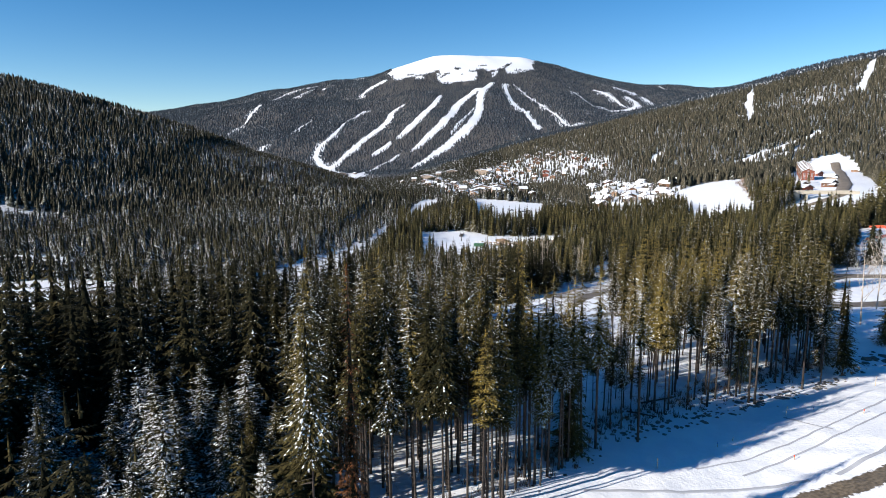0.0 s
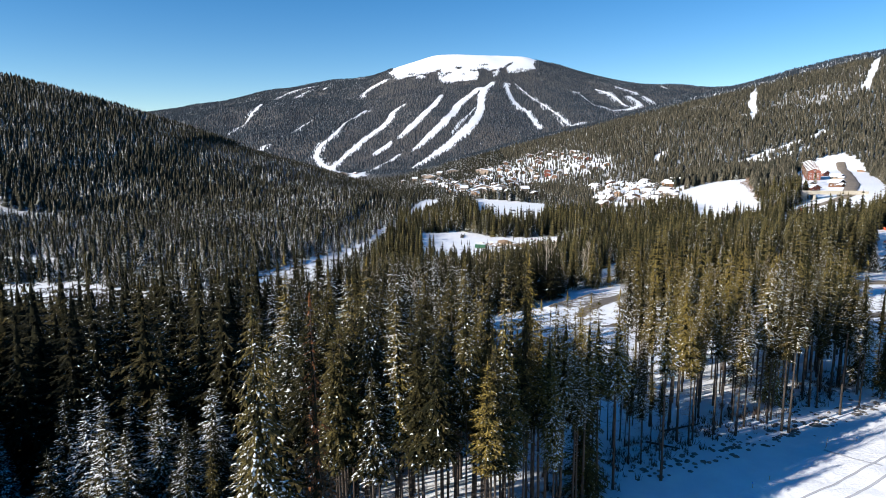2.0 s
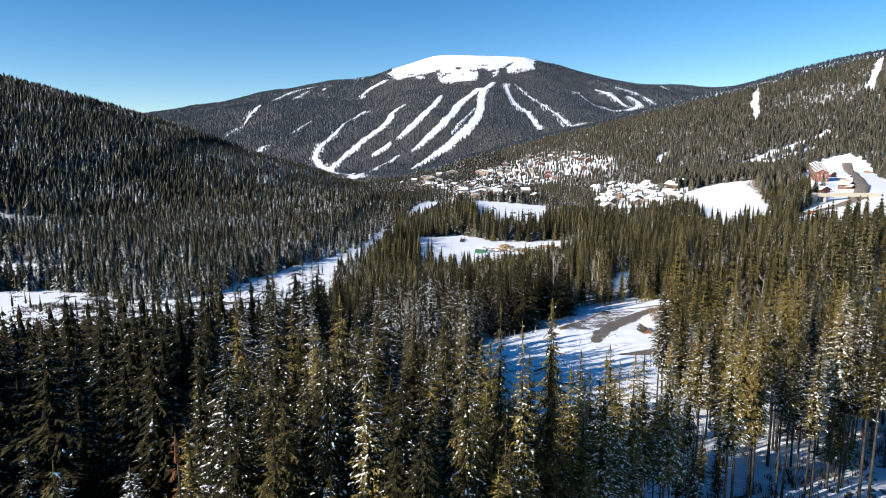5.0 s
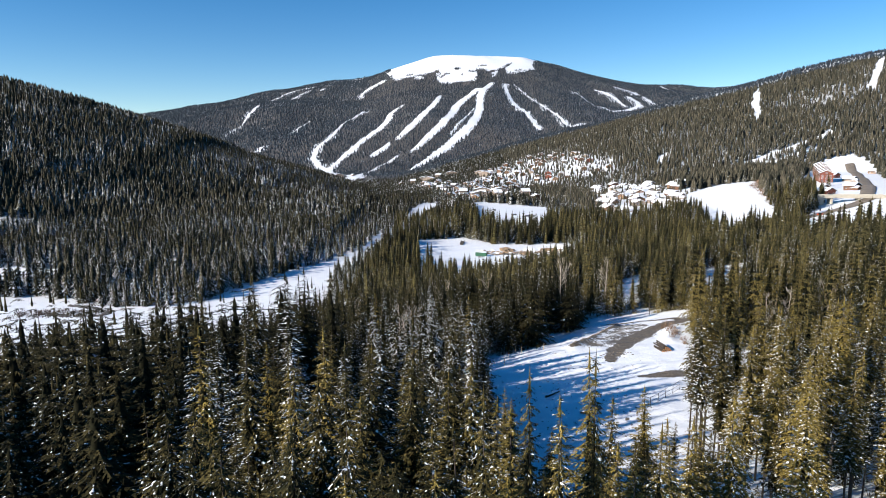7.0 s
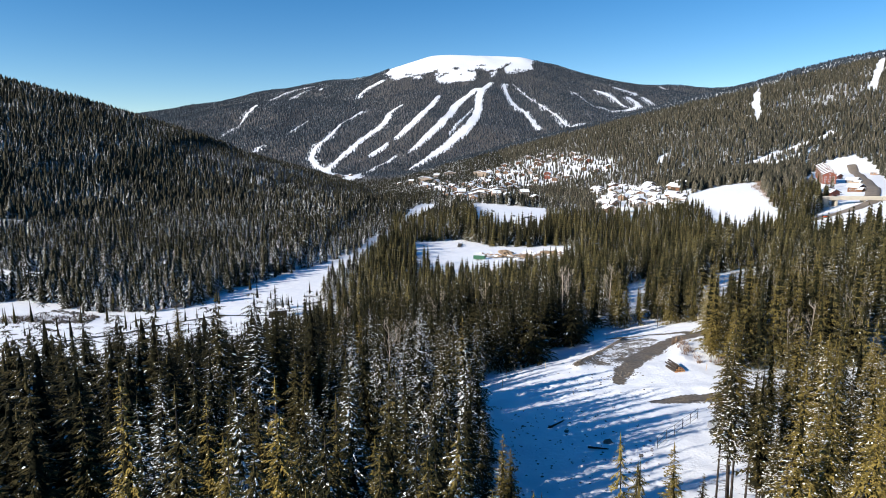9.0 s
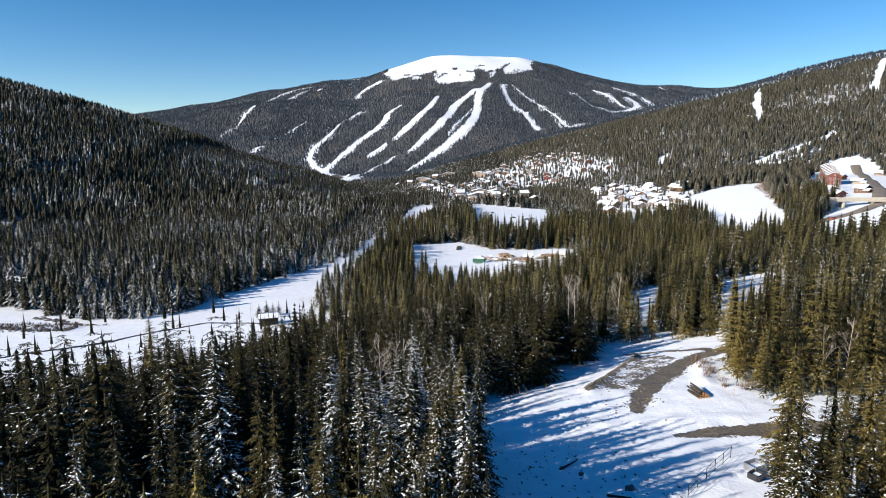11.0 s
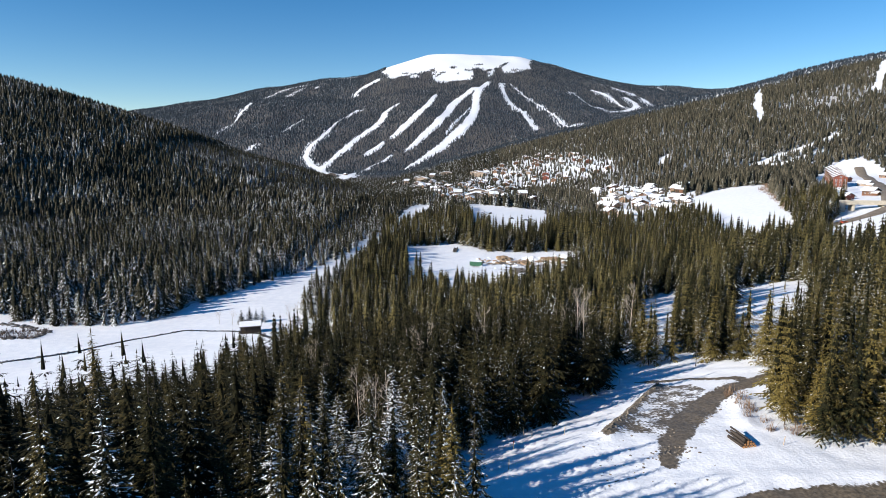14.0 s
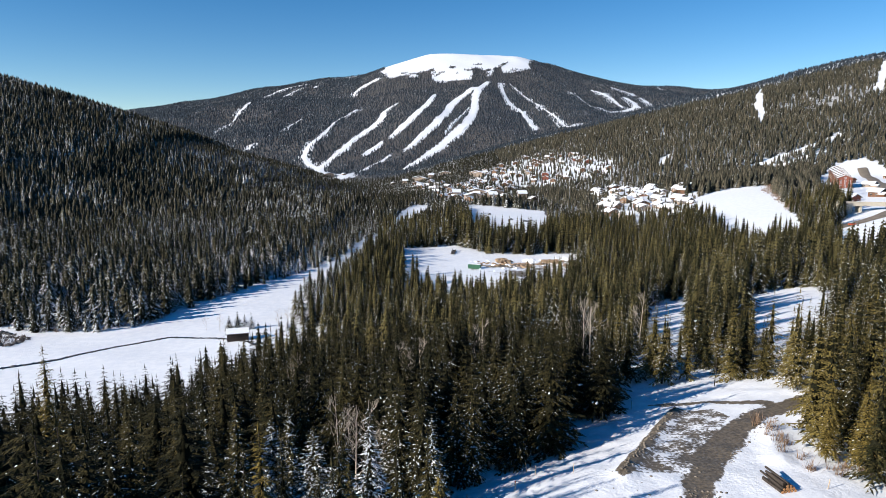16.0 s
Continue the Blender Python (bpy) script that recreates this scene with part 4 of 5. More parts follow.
for px, py, tall, model in EDGE_PINES + EDGE_PINES_EAST + CLEARING_SPRUCES + SNOWY_FIRS + BANK_TREES:
    tree = plant(model, px, py, tall, "trees of the near wood")
    if tall > 25:
        tree.scale = (0.58 * tree.scale[0], 0.58 * tree.scale[1], tree.scale[2])
for k in range(26):
    plant(young[k % 3] if k % 4 else snowy[k % 5], rng.uniform(-50, -20), rng.uniform(44, 69), rng.uniform(7, 13), "trees of the near wood")
brown = conifer("spruce_tree", rng, 28.4, 0.1, 1.55, 46, 8, 4, NEEDLES_BROWN, "dead spruce with rust-brown needles", 0.6)
brown.matrix_basis = pose(-7.3, 40.3, float(ground_z(-7.3, 40.3)) - 0.1)
tagged(brown, group="trees of the near wood")


# ---- roads ----
WET_ROAD = plain("wet_road", (0.20, 0.165, 0.125), 0.7, grain=0.5, spread=0.3)
GRAVEL = plain("gravel", (0.17, 0.145, 0.115), 0.9, grain=1.2, spread=0.35)


def ribbon(name, label, line, mat, lift=0.12, steps=10, ragged=0.0):
    """A road laid on the land along (x, y, half width) points."""
    pts = []
    for (ax, ay, aw), (bx, by, bw) in zip(line[:-1], line[1:]):
        pts += [(ax + (bx - ax) * k / steps, ay + (by - ay) * k / steps, aw + (bw - aw) * k / steps) for k in range(steps)]
    pts.append(line[-1])
    vs, fs, across = [], [], 6
    for k, (x, y, w) in enumerate(pts):
        x2, y2, _ = pts[min(k + 1, len(pts) - 1)]
        x1, y1, _ = pts[max(k - 1, 0)]
        n = math.hypot(x2 - x1, y2 - y1)
        nx, ny = -(y2 - y1) / n, (x2 - x1) / n
        for j in range(across + 1):
            q = (j / across * 2 - 1) * w
            if j in (0, across):
                q *= 1 + ragged * float(waves(x, y, 45, 40 + j))
            vs.append((x + nx * q, y + ny * q, float(ground_z(x + nx * q, y + ny * q)) + lift * (0.3 if j in (0, across) else 1)))
    for k in range(len(pts) - 1):
        for j in range(across):
            a = k * (across + 1) + j
            fs.append((a, a + 1, a + across + 2, a + across + 1))
    me = mesh_from(vs, fs, name)
    me.materials.append(mat)
    return tagged(new(name, me), label, "road", kind="structure")


PISTE = plain("groomed_snow", (0.86, 0.875, 0.90), 0.6, grain=0.12, spread=0.05)
for run in SKI_RUNS:
    ribbon("ski_run", "groomed white ski run between dark trees", [(x, y, 0.74 * w) for x, y, w in run], PISTE, 1.2, 9, 0.3)
ribbon("road", "wet ploughed road up the hill past the lodges", [(575, 935, 6), (532, 852, 6), (480, 765, 6), (435, 690, 6), (395, 622, 6), (360, 570, 5.5), (335, 535, 5)], WET_ROAD, 1.5)
ribbon("road", "wet gravel access road below the lodge", [(232, 474, 4), (250, 478, 4.5), (275, 486, 4.5), (299, 498, 5), (320, 514, 5), (338, 532, 5)], WET_ROAD, 0.5)
ribbon("road", "gravel track through the snow", [(99, 163, 2.2), (108, 168, 2.2), (118, 168, 2.2), (140, 170, 2.4)], GRAVEL, 0.15)
ribbon("road", "gravel track beside the snow fence", [(186, 296, 2), (196, 290, 2.5), (205, 282, 2.5), (214, 268, 2.5)], GRAVEL, 0.15)
ribbon("road", "snowy valley road between the trees", [(90, 436, 3), (130, 432, 3), (168, 428, 3)], GRAVEL, 0.1)


# ---- shaped pieces ----
def box(bm, cx, cy, cz, sx, sy, sz, turn=0.0, bevel=0.0):
    made = bmesh.ops.create_cube(bm, size=1.0)["verts"]
    bmesh.ops.scale(bm, vec=(sx, sy, sz), verts=made)
    if bevel:
        es = list({e for v in made for e in v.link_edges})
        made = list({v for f in bmesh.ops.bevel(bm, geom=es, offset=bevel, segments=1, affect="EDGES")["faces"] for v in f.verts} | {v for v in made if v.is_valid})
    bmesh.ops.transform(bm, matrix=pose(cx, cy, cz, 0, 0, turn), verts=made)
    return made


def boxes(*rows, bevel=0.0):
    bm = bmesh.new()
    for row in rows:
        box(bm, *row, bevel=bevel)
    return bm


def tube(bm, a, b, ra, rb, sides=6):
    a, b = Vector(a), Vector(b)
    made = bmesh.ops.create_cone(bm, cap_ends=True, segments=sides, radius1=ra, radius2=rb, depth=(b - a).length)["verts"]
    bmesh.ops.transform(bm, matrix=Matrix.Translation((a + b) / 2) @ (b - a).to_track_quat("Z", "Y").to_matrix().to_4x4(), verts=made)


def rod(a, b, ra, rb=None, sides=6):
    bm = bmesh.new()
    tube(bm, a, b, ra, ra if rb is None else rb, sides)
    return bm


def ground_at(x, y, sink=0.0):
    return float(ground_z(x, y)) - sink


WOOD_RED = plain("red_siding", (0.20, 0.062, 0.038), 0.75, grain=3)
WOOD_BROWN = plain("brown_siding", (0.13, 0.065, 0.035), 0.8, grain=3)
WOOD_TAN = plain("tan_siding", (0.22, 0.13, 0.075), 0.8, grain=3)
WOOD_GREY = plain("weathered_boards", (0.085, 0.072, 0.06), 0.85, grain=4, spread=0.4)
WOOD_DARK = plain("dark_boards", (0.035, 0.027, 0.022), 0.85, grain=4, spread=0.4)
PLASTER = plain("pale_plaster", (0.30, 0.235, 0.18), 0.85, grain=2)
ROOF_SNOW = plain("roof_snow", (0.85, 0.87, 0.90), 0.6, grain=1.0, spread=0.05)
FASCIA = plain("dark_roof_edge", (0.06, 0.045, 0.04), 0.7)
STONE = plain("rough_stone", (0.13, 0.12, 0.11), 0.9, grain=2.5, spread=0.4, relief=0.6)
CONCRETE = plain("concrete", (0.50, 0.45, 0.36), 0.85, grain=0.8, spread=0.15)
FRESH_WOOD = plain("cut_timber", (0.50, 0.25, 0.10), 0.8, grain=6)
STAKE_WOOD = plain("pale_stake", (0.50, 0.38, 0.25), 0.8, grain=9)
ORANGE = plain("orange_plastic", (0.75, 0.10, 0.03), 0.5, grain=5, spread=0.1)
GREEN_STEEL = plain("green_painted_steel", (0.04, 0.12, 0.07), 0.5, grain=1.5)
DARK_STEEL = plain("dark_steel", (0.05, 0.05, 0.055), 0.4, 0.6, grain=6)
GREY_STEEL = plain("grey_steel", (0.35, 0.36, 0.38), 0.45, 0.5, grain=4)
WHITE_PAINT = plain("white_paint", (0.75, 0.75, 0.75), 0.4, grain=2, spread=0.06)
DARK_PAINT = plain("dark_car_paint", (0.035, 0.04, 0.05), 0.3, grain=2)
RUBBER = plain("black_rubber", (0.025, 0.025, 0.025), 0.85)
TWIGS = plain("bare_twigs", (0.20, 0.135, 0.09), 0.9, grain=3, spread=0.4)
DEAD_TWIGS = plain("dead_twigs", (0.085, 0.06, 0.045), 0.9, grain=3, spread=0.4)
PALE_BARK = plain("pale_bark", (0.42, 0.36, 0.30), 0.85, grain=5, spread=0.35)
glass, _, gb = material("window_glass", 0.08)
gb.inputs["Base Color"].default_value = (0.03, 0.04, 0.05, 1)


# ---- houses ----
def gable_roof(w, d, z, rise, over, thick):
    """Two pitched slabs that meet at a ridge along y."""
    bm = bmesh.new()
    hw, hd = w / 2 + over, d / 2 + over
    drop = rise * over / (w / 2)
    for side in (-1, 1):
        a = [(0, -hd, z + rise), (side * hw, -hd, z - drop), (side * hw, hd, z - drop), (0, hd, z + rise)]
        lo = [bm.verts.new(p) for p in a]
        hi = [bm.verts.new((p[0], p[1], p[2] + thick)) for p in a]
        for q in ((0, 1, 2, 3), (4, 7, 6, 5), (0, 4, 5, 1), (1, 5, 6, 2), (2, 6, 7, 3)):
            bm.faces.new([(lo + hi)[i] for i in q])
    return bm


def gable_body(w, d, h, rise, sink=3.0):
    """Walls with pointed gable ends."""
    bm = bmesh.new()
    ends = [[bm.verts.new(p) for p in ((-w / 2, y, -sink), (w / 2, y, -sink), (w / 2, y, h), (0, y, h + rise), (-w / 2, y, h))] for y in (-d / 2, d / 2)]
    bm.faces.new(ends[0])
    bm.faces.new(ends[1][::-1])
    for i in range(5):
        j = (i + 1) % 5
        bm.faces.new((ends[0][j], ends[0][i], ends[1][i], ends[1][j]))
    return bm


def house(w, d, h, rise, mat, label, category="house", wing=True, chimney=True):
    """A chalet: walls, snowy gable roof with eaves, windows with frames, door, porch wing and chimney."""
    ob = new("house")
    wall = part("wall", gable_body(w, d, h, rise), mat, ob)
    roof = part("roof", gable_roof(w, d, h, rise, 1.3, 0.5), ROOF_SNOW, ob, "roof under thick snow")
    edge = part("fascia", gable_roof(w + 0.3, d + 0.3, h - 0.28, rise, 1.2, 0.25), FASCIA, ob)
    if chimney:
        part("chimney", boxes((w * 0.2, d * 0.15, h + rise * 0.9, 1.0, 1.0, 2.4), (w * 0.2, d * 0.15, h + rise * 0.9 + 1.3, 1.3, 1.3, 0.25)), STONE, roof)
    rows = [(sx * w * 0.27, z) for z in ([1.7, 4.6] if h > 5 else [1.7]) for sx in (-1, 1)] + [(0, h + rise * 0.35)]
    for face in (-1, 1):
        for x, z in rows:
            win = part("window", boxes((x, face * (d / 2 + 0.05), z, 1.9, 0.16, 1.6)), WHITE_PAINT, ob)
            part("pane", boxes((x, face * (d / 2 + 0.12), z, 1.6, 0.1, 1.3)), glass, win)
    for k in (-1, 1):
        win = part("window", boxes((-w / 2 - 0.05, k * d * 0.22, 1.8, 0.16, 1.8, 1.5)), WHITE_PAINT, ob)
        part("pane", boxes((-w / 2 - 0.12, k * d * 0.22, 1.8, 0.1, 1.5, 1.2)), glass, win)
    part("door", boxes((0, -d / 2 - 0.06, 1.05, 1.1, 0.14, 2.1), bevel=0.02), FASCIA, ob)
    if wing:
        porch = part("porch", gable_body(w * 0.45, d * 0.5, h * 0.55, rise * 0.6), mat, ob)
        porch.location = (-w * 0.3, -d / 2 - d * 0.18, 0)
        cap = part("porch_roof", gable_roof(w * 0.45, d * 0.5, h * 0.55, rise * 0.6, 0.6, 0.4), ROOF_SNOW, ob)
        cap.location = porch.location
    return tagged(ob, label, category)


def far_house(w, d, h, rise, mat, label, category="house"):
    """A house of the distant village: walls, snowy roof, dark eaves, a door and two windows."""
    ob = new("house")
    part("wall", gable_body(w, d, h, rise), mat, ob)
    part("roof", gable_roof(w, d, h, rise, 1.4, 0.6), ROOF_SNOW, ob, "roof under thick snow")
    part("fascia", gable_roof(w + 0.3, d + 0.3, h - 0.35, rise, 1.3, 0.3), FASCIA, ob)
    part("door", boxes((0, -d / 2 - 0.06, 1.05, 1.4, 0.14, 2.1)), FASCIA, ob)
    for x in (-0.28 * w, 0.28 * w):
        part("window", boxes((x, -d / 2 - 0.06, h * 0.6, 2.2, 0.14, 1.8)), glass, ob)
    return tagged(ob, label, category)


far_kinds = [far_house(13, 12, 5.0, 3.4, WOOD_TAN, "tan timber chalet in the distant village"),
             far_house(15, 11, 5.2, 3.4, WOOD_BROWN, "brown timber chalet in the distant village"),
             far_house(13, 13, 4.2, 3.0, PLASTER, "pale plastered house in the distant village"),
             far_house(34, 15, 9.5, 4.2, PLASTER, "long pale lodge of the ski village", "lodge"),
             far_house(16, 13, 5.6, 3.4, WOOD_RED, "reddish timber house in the distant village")]
kinds = [house(13, 12, 4.4, 3.2, WOOD_TAN, "tan timber chalet with a snow-covered gable roof"),
         house(15, 11, 4.8, 3.2, WOOD_BROWN, "brown timber chalet with a snow-covered gable roof"),
         house(12, 13, 3.6, 2.8, PLASTER, "pale plastered house with a snow-covered gable roof", chimney=False),
         house(19, 14, 6.4, 4.0, WOOD_TAN, "large tan lodge under a snowy roof", "lodge"),
         house(14, 13, 4.8, 3.2, WOOD_RED, "reddish timber house with a snow-covered gable roof", wing=False)]
placed = []


def settle(model, x, y, turn, group):
    m = pose(x, y, ground_at(x, y, -0.2), 0, 0, turn)
    if model in placed:
        return tagged(copy_thing(model, m), group=group)
    placed.append(model)
    model.matrix_basis = m
    return tagged(model, group=group)


hrng = random.Random(5)


def fill(area, gap, x0, x1, y0, y1, group, turn0, models, weights, size, share=0.68):
    """Houses in loose rows over an area."""
    y, row = y0, 0
    while y < y1:
        x = x0 + (row % 2) * gap * 0.5
        while x < x1:
            px, py = x + hrng.uniform(-0.3, 0.3) * gap, y + hrng.uniform(-0.25, 0.25) * gap
            if bool(inside(np.array(px), np.array(py), area) & ~inside(np.array(px), np.array(py), FIELD)) and hrng.random() < share:
                settle(hrng.choices(models, weights)[0], px, py, turn0 + hrng.choice((0, 0, 90, 180)) + hrng.uniform(-18, 18), group).scale = (size, size, size)
            x += gap
        y, row = y + gap * 1.15, row + 1


fill(CHALETS, 22, 170, 345, 650, 1055, "chalets by the field", 20, kinds, (5, 4, 6, 0, 0), 1.0)
fill(VILLAGE, 24, -60, 318, 900, 1540, "houses of the village", -15, far_kinds, (5, 6, 5, 0.6, 0.7), 0.72, 0.5)
for x, y, turn, k in ((345, 612, 20, 1), (335, 588, 20, 4), (368, 604, 30, 1), (372, 722, 10, 2), (392, 735, 15, 2), (355, 700, 5, 2), (440, 770, 30, 2), (560, 862, 40, 0), (600, 888, 30, 3),
                      (352, 500, 15, 1), (470, 800, 25, 4), (430, 705, 30, 2)):
    settle(kinds[k], x, y, turn, "lodges on the hillside").scale = (0.78, 0.78, 0.78)
for x, y, turn, k in ((-345, 1835, 20, 3), (-320, 1800, -10, 0), (-370, 1880, 60, 3), (-290, 1810, 15, 3), (-255, 1835, 40, 0), (-395, 1960, 10, 3), (-40, 1500, 5, 3), (-10, 1480, 80, 3),
                      (20, 1500, 0, 3), (-70, 1520, 90, 3), (-100, 1560, 20, 0), (60, 1010, 0, 3), (30, 985, 90, 3), (85, 1000, 15, 3), (52, 935, 10, 3), (78, 950, 95, 3), (105, 930, 0, 2), (25, 945, 20, 0), (120, 960, 90, 3), (98, 975, 10, 2), (128, 905, 15, 1)):
    settle(far_kinds[k], x, y, turn, "lodges at the foot of the ski runs")


def terrace():
    """The long red apartment lodge, its units stepping up the slope."""
    ob = new("apartment_lodge")
    for k in range(8):
        z = 1.3 * k
        unit = part("unit", gable_body(15, 8.2, 11.5, 3.4, 4.0), WOOD_RED, ob)
        unit.location = (0, 8.2 * k, z)
        roof = part("roof", gable_roof(15, 4.4, 11.5, 3.4, 0.9, 0.5), ROOF_SNOW, unit, "roof under thick snow")
        part("fascia", gable_roof(15.4, 8.0, 11.1, 3.4, 0.8, 0.35), FASCIA, unit)
        for floor_z in (1.8, 5.0, 8.2):
            part("balcony", boxes((-8.1, 0, floor_z - 1.2, 1.4, 6.0, 0.25), (-8.75, 0, floor_z - 0.6, 0.1, 6.0, 1.0)), WOOD_TAN, unit)
            win = part("window", boxes((-7.56, 0, floor_z, 0.16, 4.2, 1.9)), WHITE_PAINT, unit)
            part("pane", boxes((-7.64, 0, floor_z, 0.1, 3.8, 1.6)), glass, unit)
    for floor_z in (1.6, 4.8, 8.0, 11.6):
        for x in ((-4.6, 0, 4.6) if floor_z < 11 else (0,)):
            win = part("window", boxes((x, -4.18, floor_z, 2.2, 0.16, 1.8)), WHITE_PAINT, ob)
            part("pane", boxes((x, -4.26, floor_z, 1.8, 0.1, 1.4)), glass, win)
    ob.matrix_basis = pose(404, 704, ground_at(404, 704, -0.5), 0, 0, -24)
    ob.scale = (0.8, 0.95, 0.8)
    return tagged(ob, "long red apartment lodge with stepped snowy roofs", "building")


terrace()


def overpass():
    """A low concrete overpass: deck on piers, solid ends and a splayed wing wall."""
    ob = new("overpass")
    part("deck", boxes((4, 0, 4.6, 56, 8, 1.6), bevel=0.08), CONCRETE, ob)
    for side in (-3.9, 3.9):
        part("parapet", boxes((4, side, 5.9, 56, 0.3, 1.0), bevel=0.04), CONCRETE, ob)
    part("abutment", boxes((-19, 0, 1.0, 10, 8, 5.6), bevel=0.08), CONCRETE, ob)
    part("abutment", boxes((30, 0, 1.0, 6, 8, 5.6), bevel=0.08), CONCRETE, ob)
    part("pier", boxes((-8, 0, 1.0, 1.6, 6.5, 5.6), bevel=0.1), CONCRETE, ob)
    part("pier", boxes((12, 0, 1.0, 1.4, 6.5, 5.6), bevel=0.1), CONCRETE, ob)
    part("wing_wall", boxes((-26, -5, 0.2, 12, 1.0, 6.0, 35), bevel=0.08), CONCRETE, ob)
    part("snow_cover", boxes((4, 0, 5.5, 55, 7.2, 0.25)), ROOF_SNOW, ob)
    ob.matrix_basis = pose(310, 526, ground_at(310, 526, 0.5), 0, 0, -8)
    tagged(ob, "low pale concrete overpass with snow on its deck", "bridge")


overpass()


# ---- the golf meadow ----
def shed():
    """The dark board shelter on the meadow."""
    ob = new("shed")
    part("wall", gable_body(5.5, 8.5, 3.4, 1.2, 0.6), WOOD_DARK, ob)
    part("roof", gable_roof(5.5, 8.5, 3.4, 1.2, 0.35, 0.25), ROOF_SNOW, ob, "roof under snow")
    part("fascia", gable_roof(5.6, 8.6, 3.18, 1.2, 0.4, 0.18), FASCIA, ob)
    part("door", boxes((0.6, 4.32, 1.1, 1.9, 0.1, 2.2), bevel=0.02), WHITE_PAINT, ob, "pale sliding door")
    part("hatch", boxes((-2.8, -1.6, 1.4, 0.1, 1.6, 0.9)), FRESH_WOOD, ob)
    for k in range(7):
        part("batten", boxes((-2.79, -3.6 + 1.2 * k, 1.1, 0.06, 0.12, 3.0)), WOOD_DARK, ob)
    ob.matrix_basis = pose(-68, 300, ground_at(-68, 300), 0, 0, -74)
    tagged(ob, "dark weathered board shed with a snowy roof", "shed")
    ob.scale = (0.85, 0.85, 0.9)


shed()


def blob(rng, r, flat=0.6, steps=1):
    """An uneven stone."""
    bm = bmesh.new()
    bmesh.ops.create_icosphere(bm, subdivisions=steps, radius=r)
    for v in bm.verts:
        v.co *= rng.uniform(0.7, 1.2)
        v.co.z *= flat
    return bm


stones = []
for k in range(5):
    bm = blob(hrng, 0.5)
    stones.append(bpy.data.meshes.new("boulder"))
    bm.to_mesh(stones[-1])
    bm.free()
    stones[-1].materials.append(STONE)


def heap(name, label, spots, rng, lo, hi, mat, category):
    """Many small stones or clods joined as one."""
    vs, fs = [], []
    for x, y in spots:
        me = stones[rng.randint(0, 4)]
        r, turn, b = rng.uniform(lo, hi), rng.uniform(0, 6.28), len(vs)
        c, s, z = math.cos(turn) * r, math.sin(turn) * r, ground_at(x, y, 0.06 * r)
        vs += [(x + v.co.x * c - v.co.y * s, y + v.co.x * s + v.co.y * c, z + v.co.z * r) for v in me.vertices]
        fs += [tuple(b + i for i in p.vertices) for p in me.polygons]
    me = mesh_from(vs, fs, name)
    me.materials.append(mat)
    return tagged(new(name, me), label, category, kind="stuff")


def line_spots(line, gap, spread, rng):
    out = []
    for (ax, ay), (bx, by) in zip(line[:-1], line[1:]):
        n = max(1, int(math.hypot(bx - ax, by - ay) / gap))
        out += [(ax + (bx - ax) * k / n + rng.uniform(-spread, spread), ay + (by - ay) * k / n + rng.uniform(-spread, spread)) for k in range(n)]
    return out


CREEK = plain("stream_water", (0.02, 0.022, 0.024), 0.25, grain=1.0, gloss=0.5)
ribbon("water", "narrow open stream across the white meadow", [(-175, 250, 0.9), (-136, 275, 0.9), (-122, 283, 0.9), (-111, 297, 0.9), (-96, 309, 0.8), (-80, 307, 0.7), (-63, 296, 0.7), (-54, 283, 0.6)], CREEK, 0.1)
heap("stream_stones", "dark stones lining the frozen stream", line_spots([(-175, 250), (-136, 275), (-122, 283), (-111, 297), (-96, 309), (-80, 307), (-63, 296), (-54, 283)], 0.45, 1.0, hrng), hrng, 0.5, 1.3, STONE, "stones")
heap("pond_stones", "brush and stones round the frozen pond", line_spots([(-175, 322), (-160, 314), (-148, 308), (-148, 300), (-160, 298), (-180, 305)], 0.7, 1.6, hrng), hrng, 1.2, 3.0, STONE, "stones")


def sticks(name, label, spots, rng, lo, hi, mat, per=14, category="bush", thick=1.0):
    """Leafless brush: sprays of thin twigs."""
    vs, fs = [], []
    for x, y in spots:
        z, h = ground_at(x, y, 0.1), rng.uniform(lo, hi)
        for k in range(per):
            a, lean, q = rng.uniform(0, 6.28), rng.uniform(0.15, 0.75), h * rng.uniform(0.6, 1.1)
            bx, by = x + rng.uniform(-0.3, 0.3) * h, y + rng.uniform(-0.3, 0.3) * h
            w, b = thick * (0.02 + 0.012 * h), len(vs)
            vs += [(bx - w * math.sin(a), by + w * math.cos(a), z), (bx + w * math.sin(a), by - w * math.cos(a), z), (bx + math.cos(a) * lean * q, by + math.sin(a) * lean * q, z + q)]
            fs.append((b, b + 1, b + 2))
    me = mesh_from(vs, fs, name)
    me.materials.append(mat)
    return tagged(new(name, me), label, category, kind="stuff")


sticks("brush", "leafless reddish brush along the wood's edge", line_spots([(44, 146), (48, 147), (56, 147), (66, 147), (80, 149)], 0.5, 1.2, hrng) + line_spots([(47, 163), (46, 156), (45, 150)], 0.5, 1.2, hrng), hrng, 0.7, 2.0, TWIGS)
sticks("brush", "leafless brush along the meadow's edge", line_spots([(-172, 328), (-150, 320), (-131, 319), (-117, 329), (-112, 346)], 0.8, 2.0, hrng), hrng, 1.2, 3.0, TWIGS, 12)
sticks("brush", "brown brush beside the white field", line_spots([(378, 790), (345, 735), (322, 668), (300, 610), (285, 575)], 0.9, 5.0, hrng), hrng, 2.5, 5.0, TWIGS, 12)
sticks("brush", "dead brush poking through the snow", [(hrng.uniform(8, 27), hrng.uniform(112, 130)) for _ in range(70)], hrng, 0.15, 0.5, TWIGS, 12)


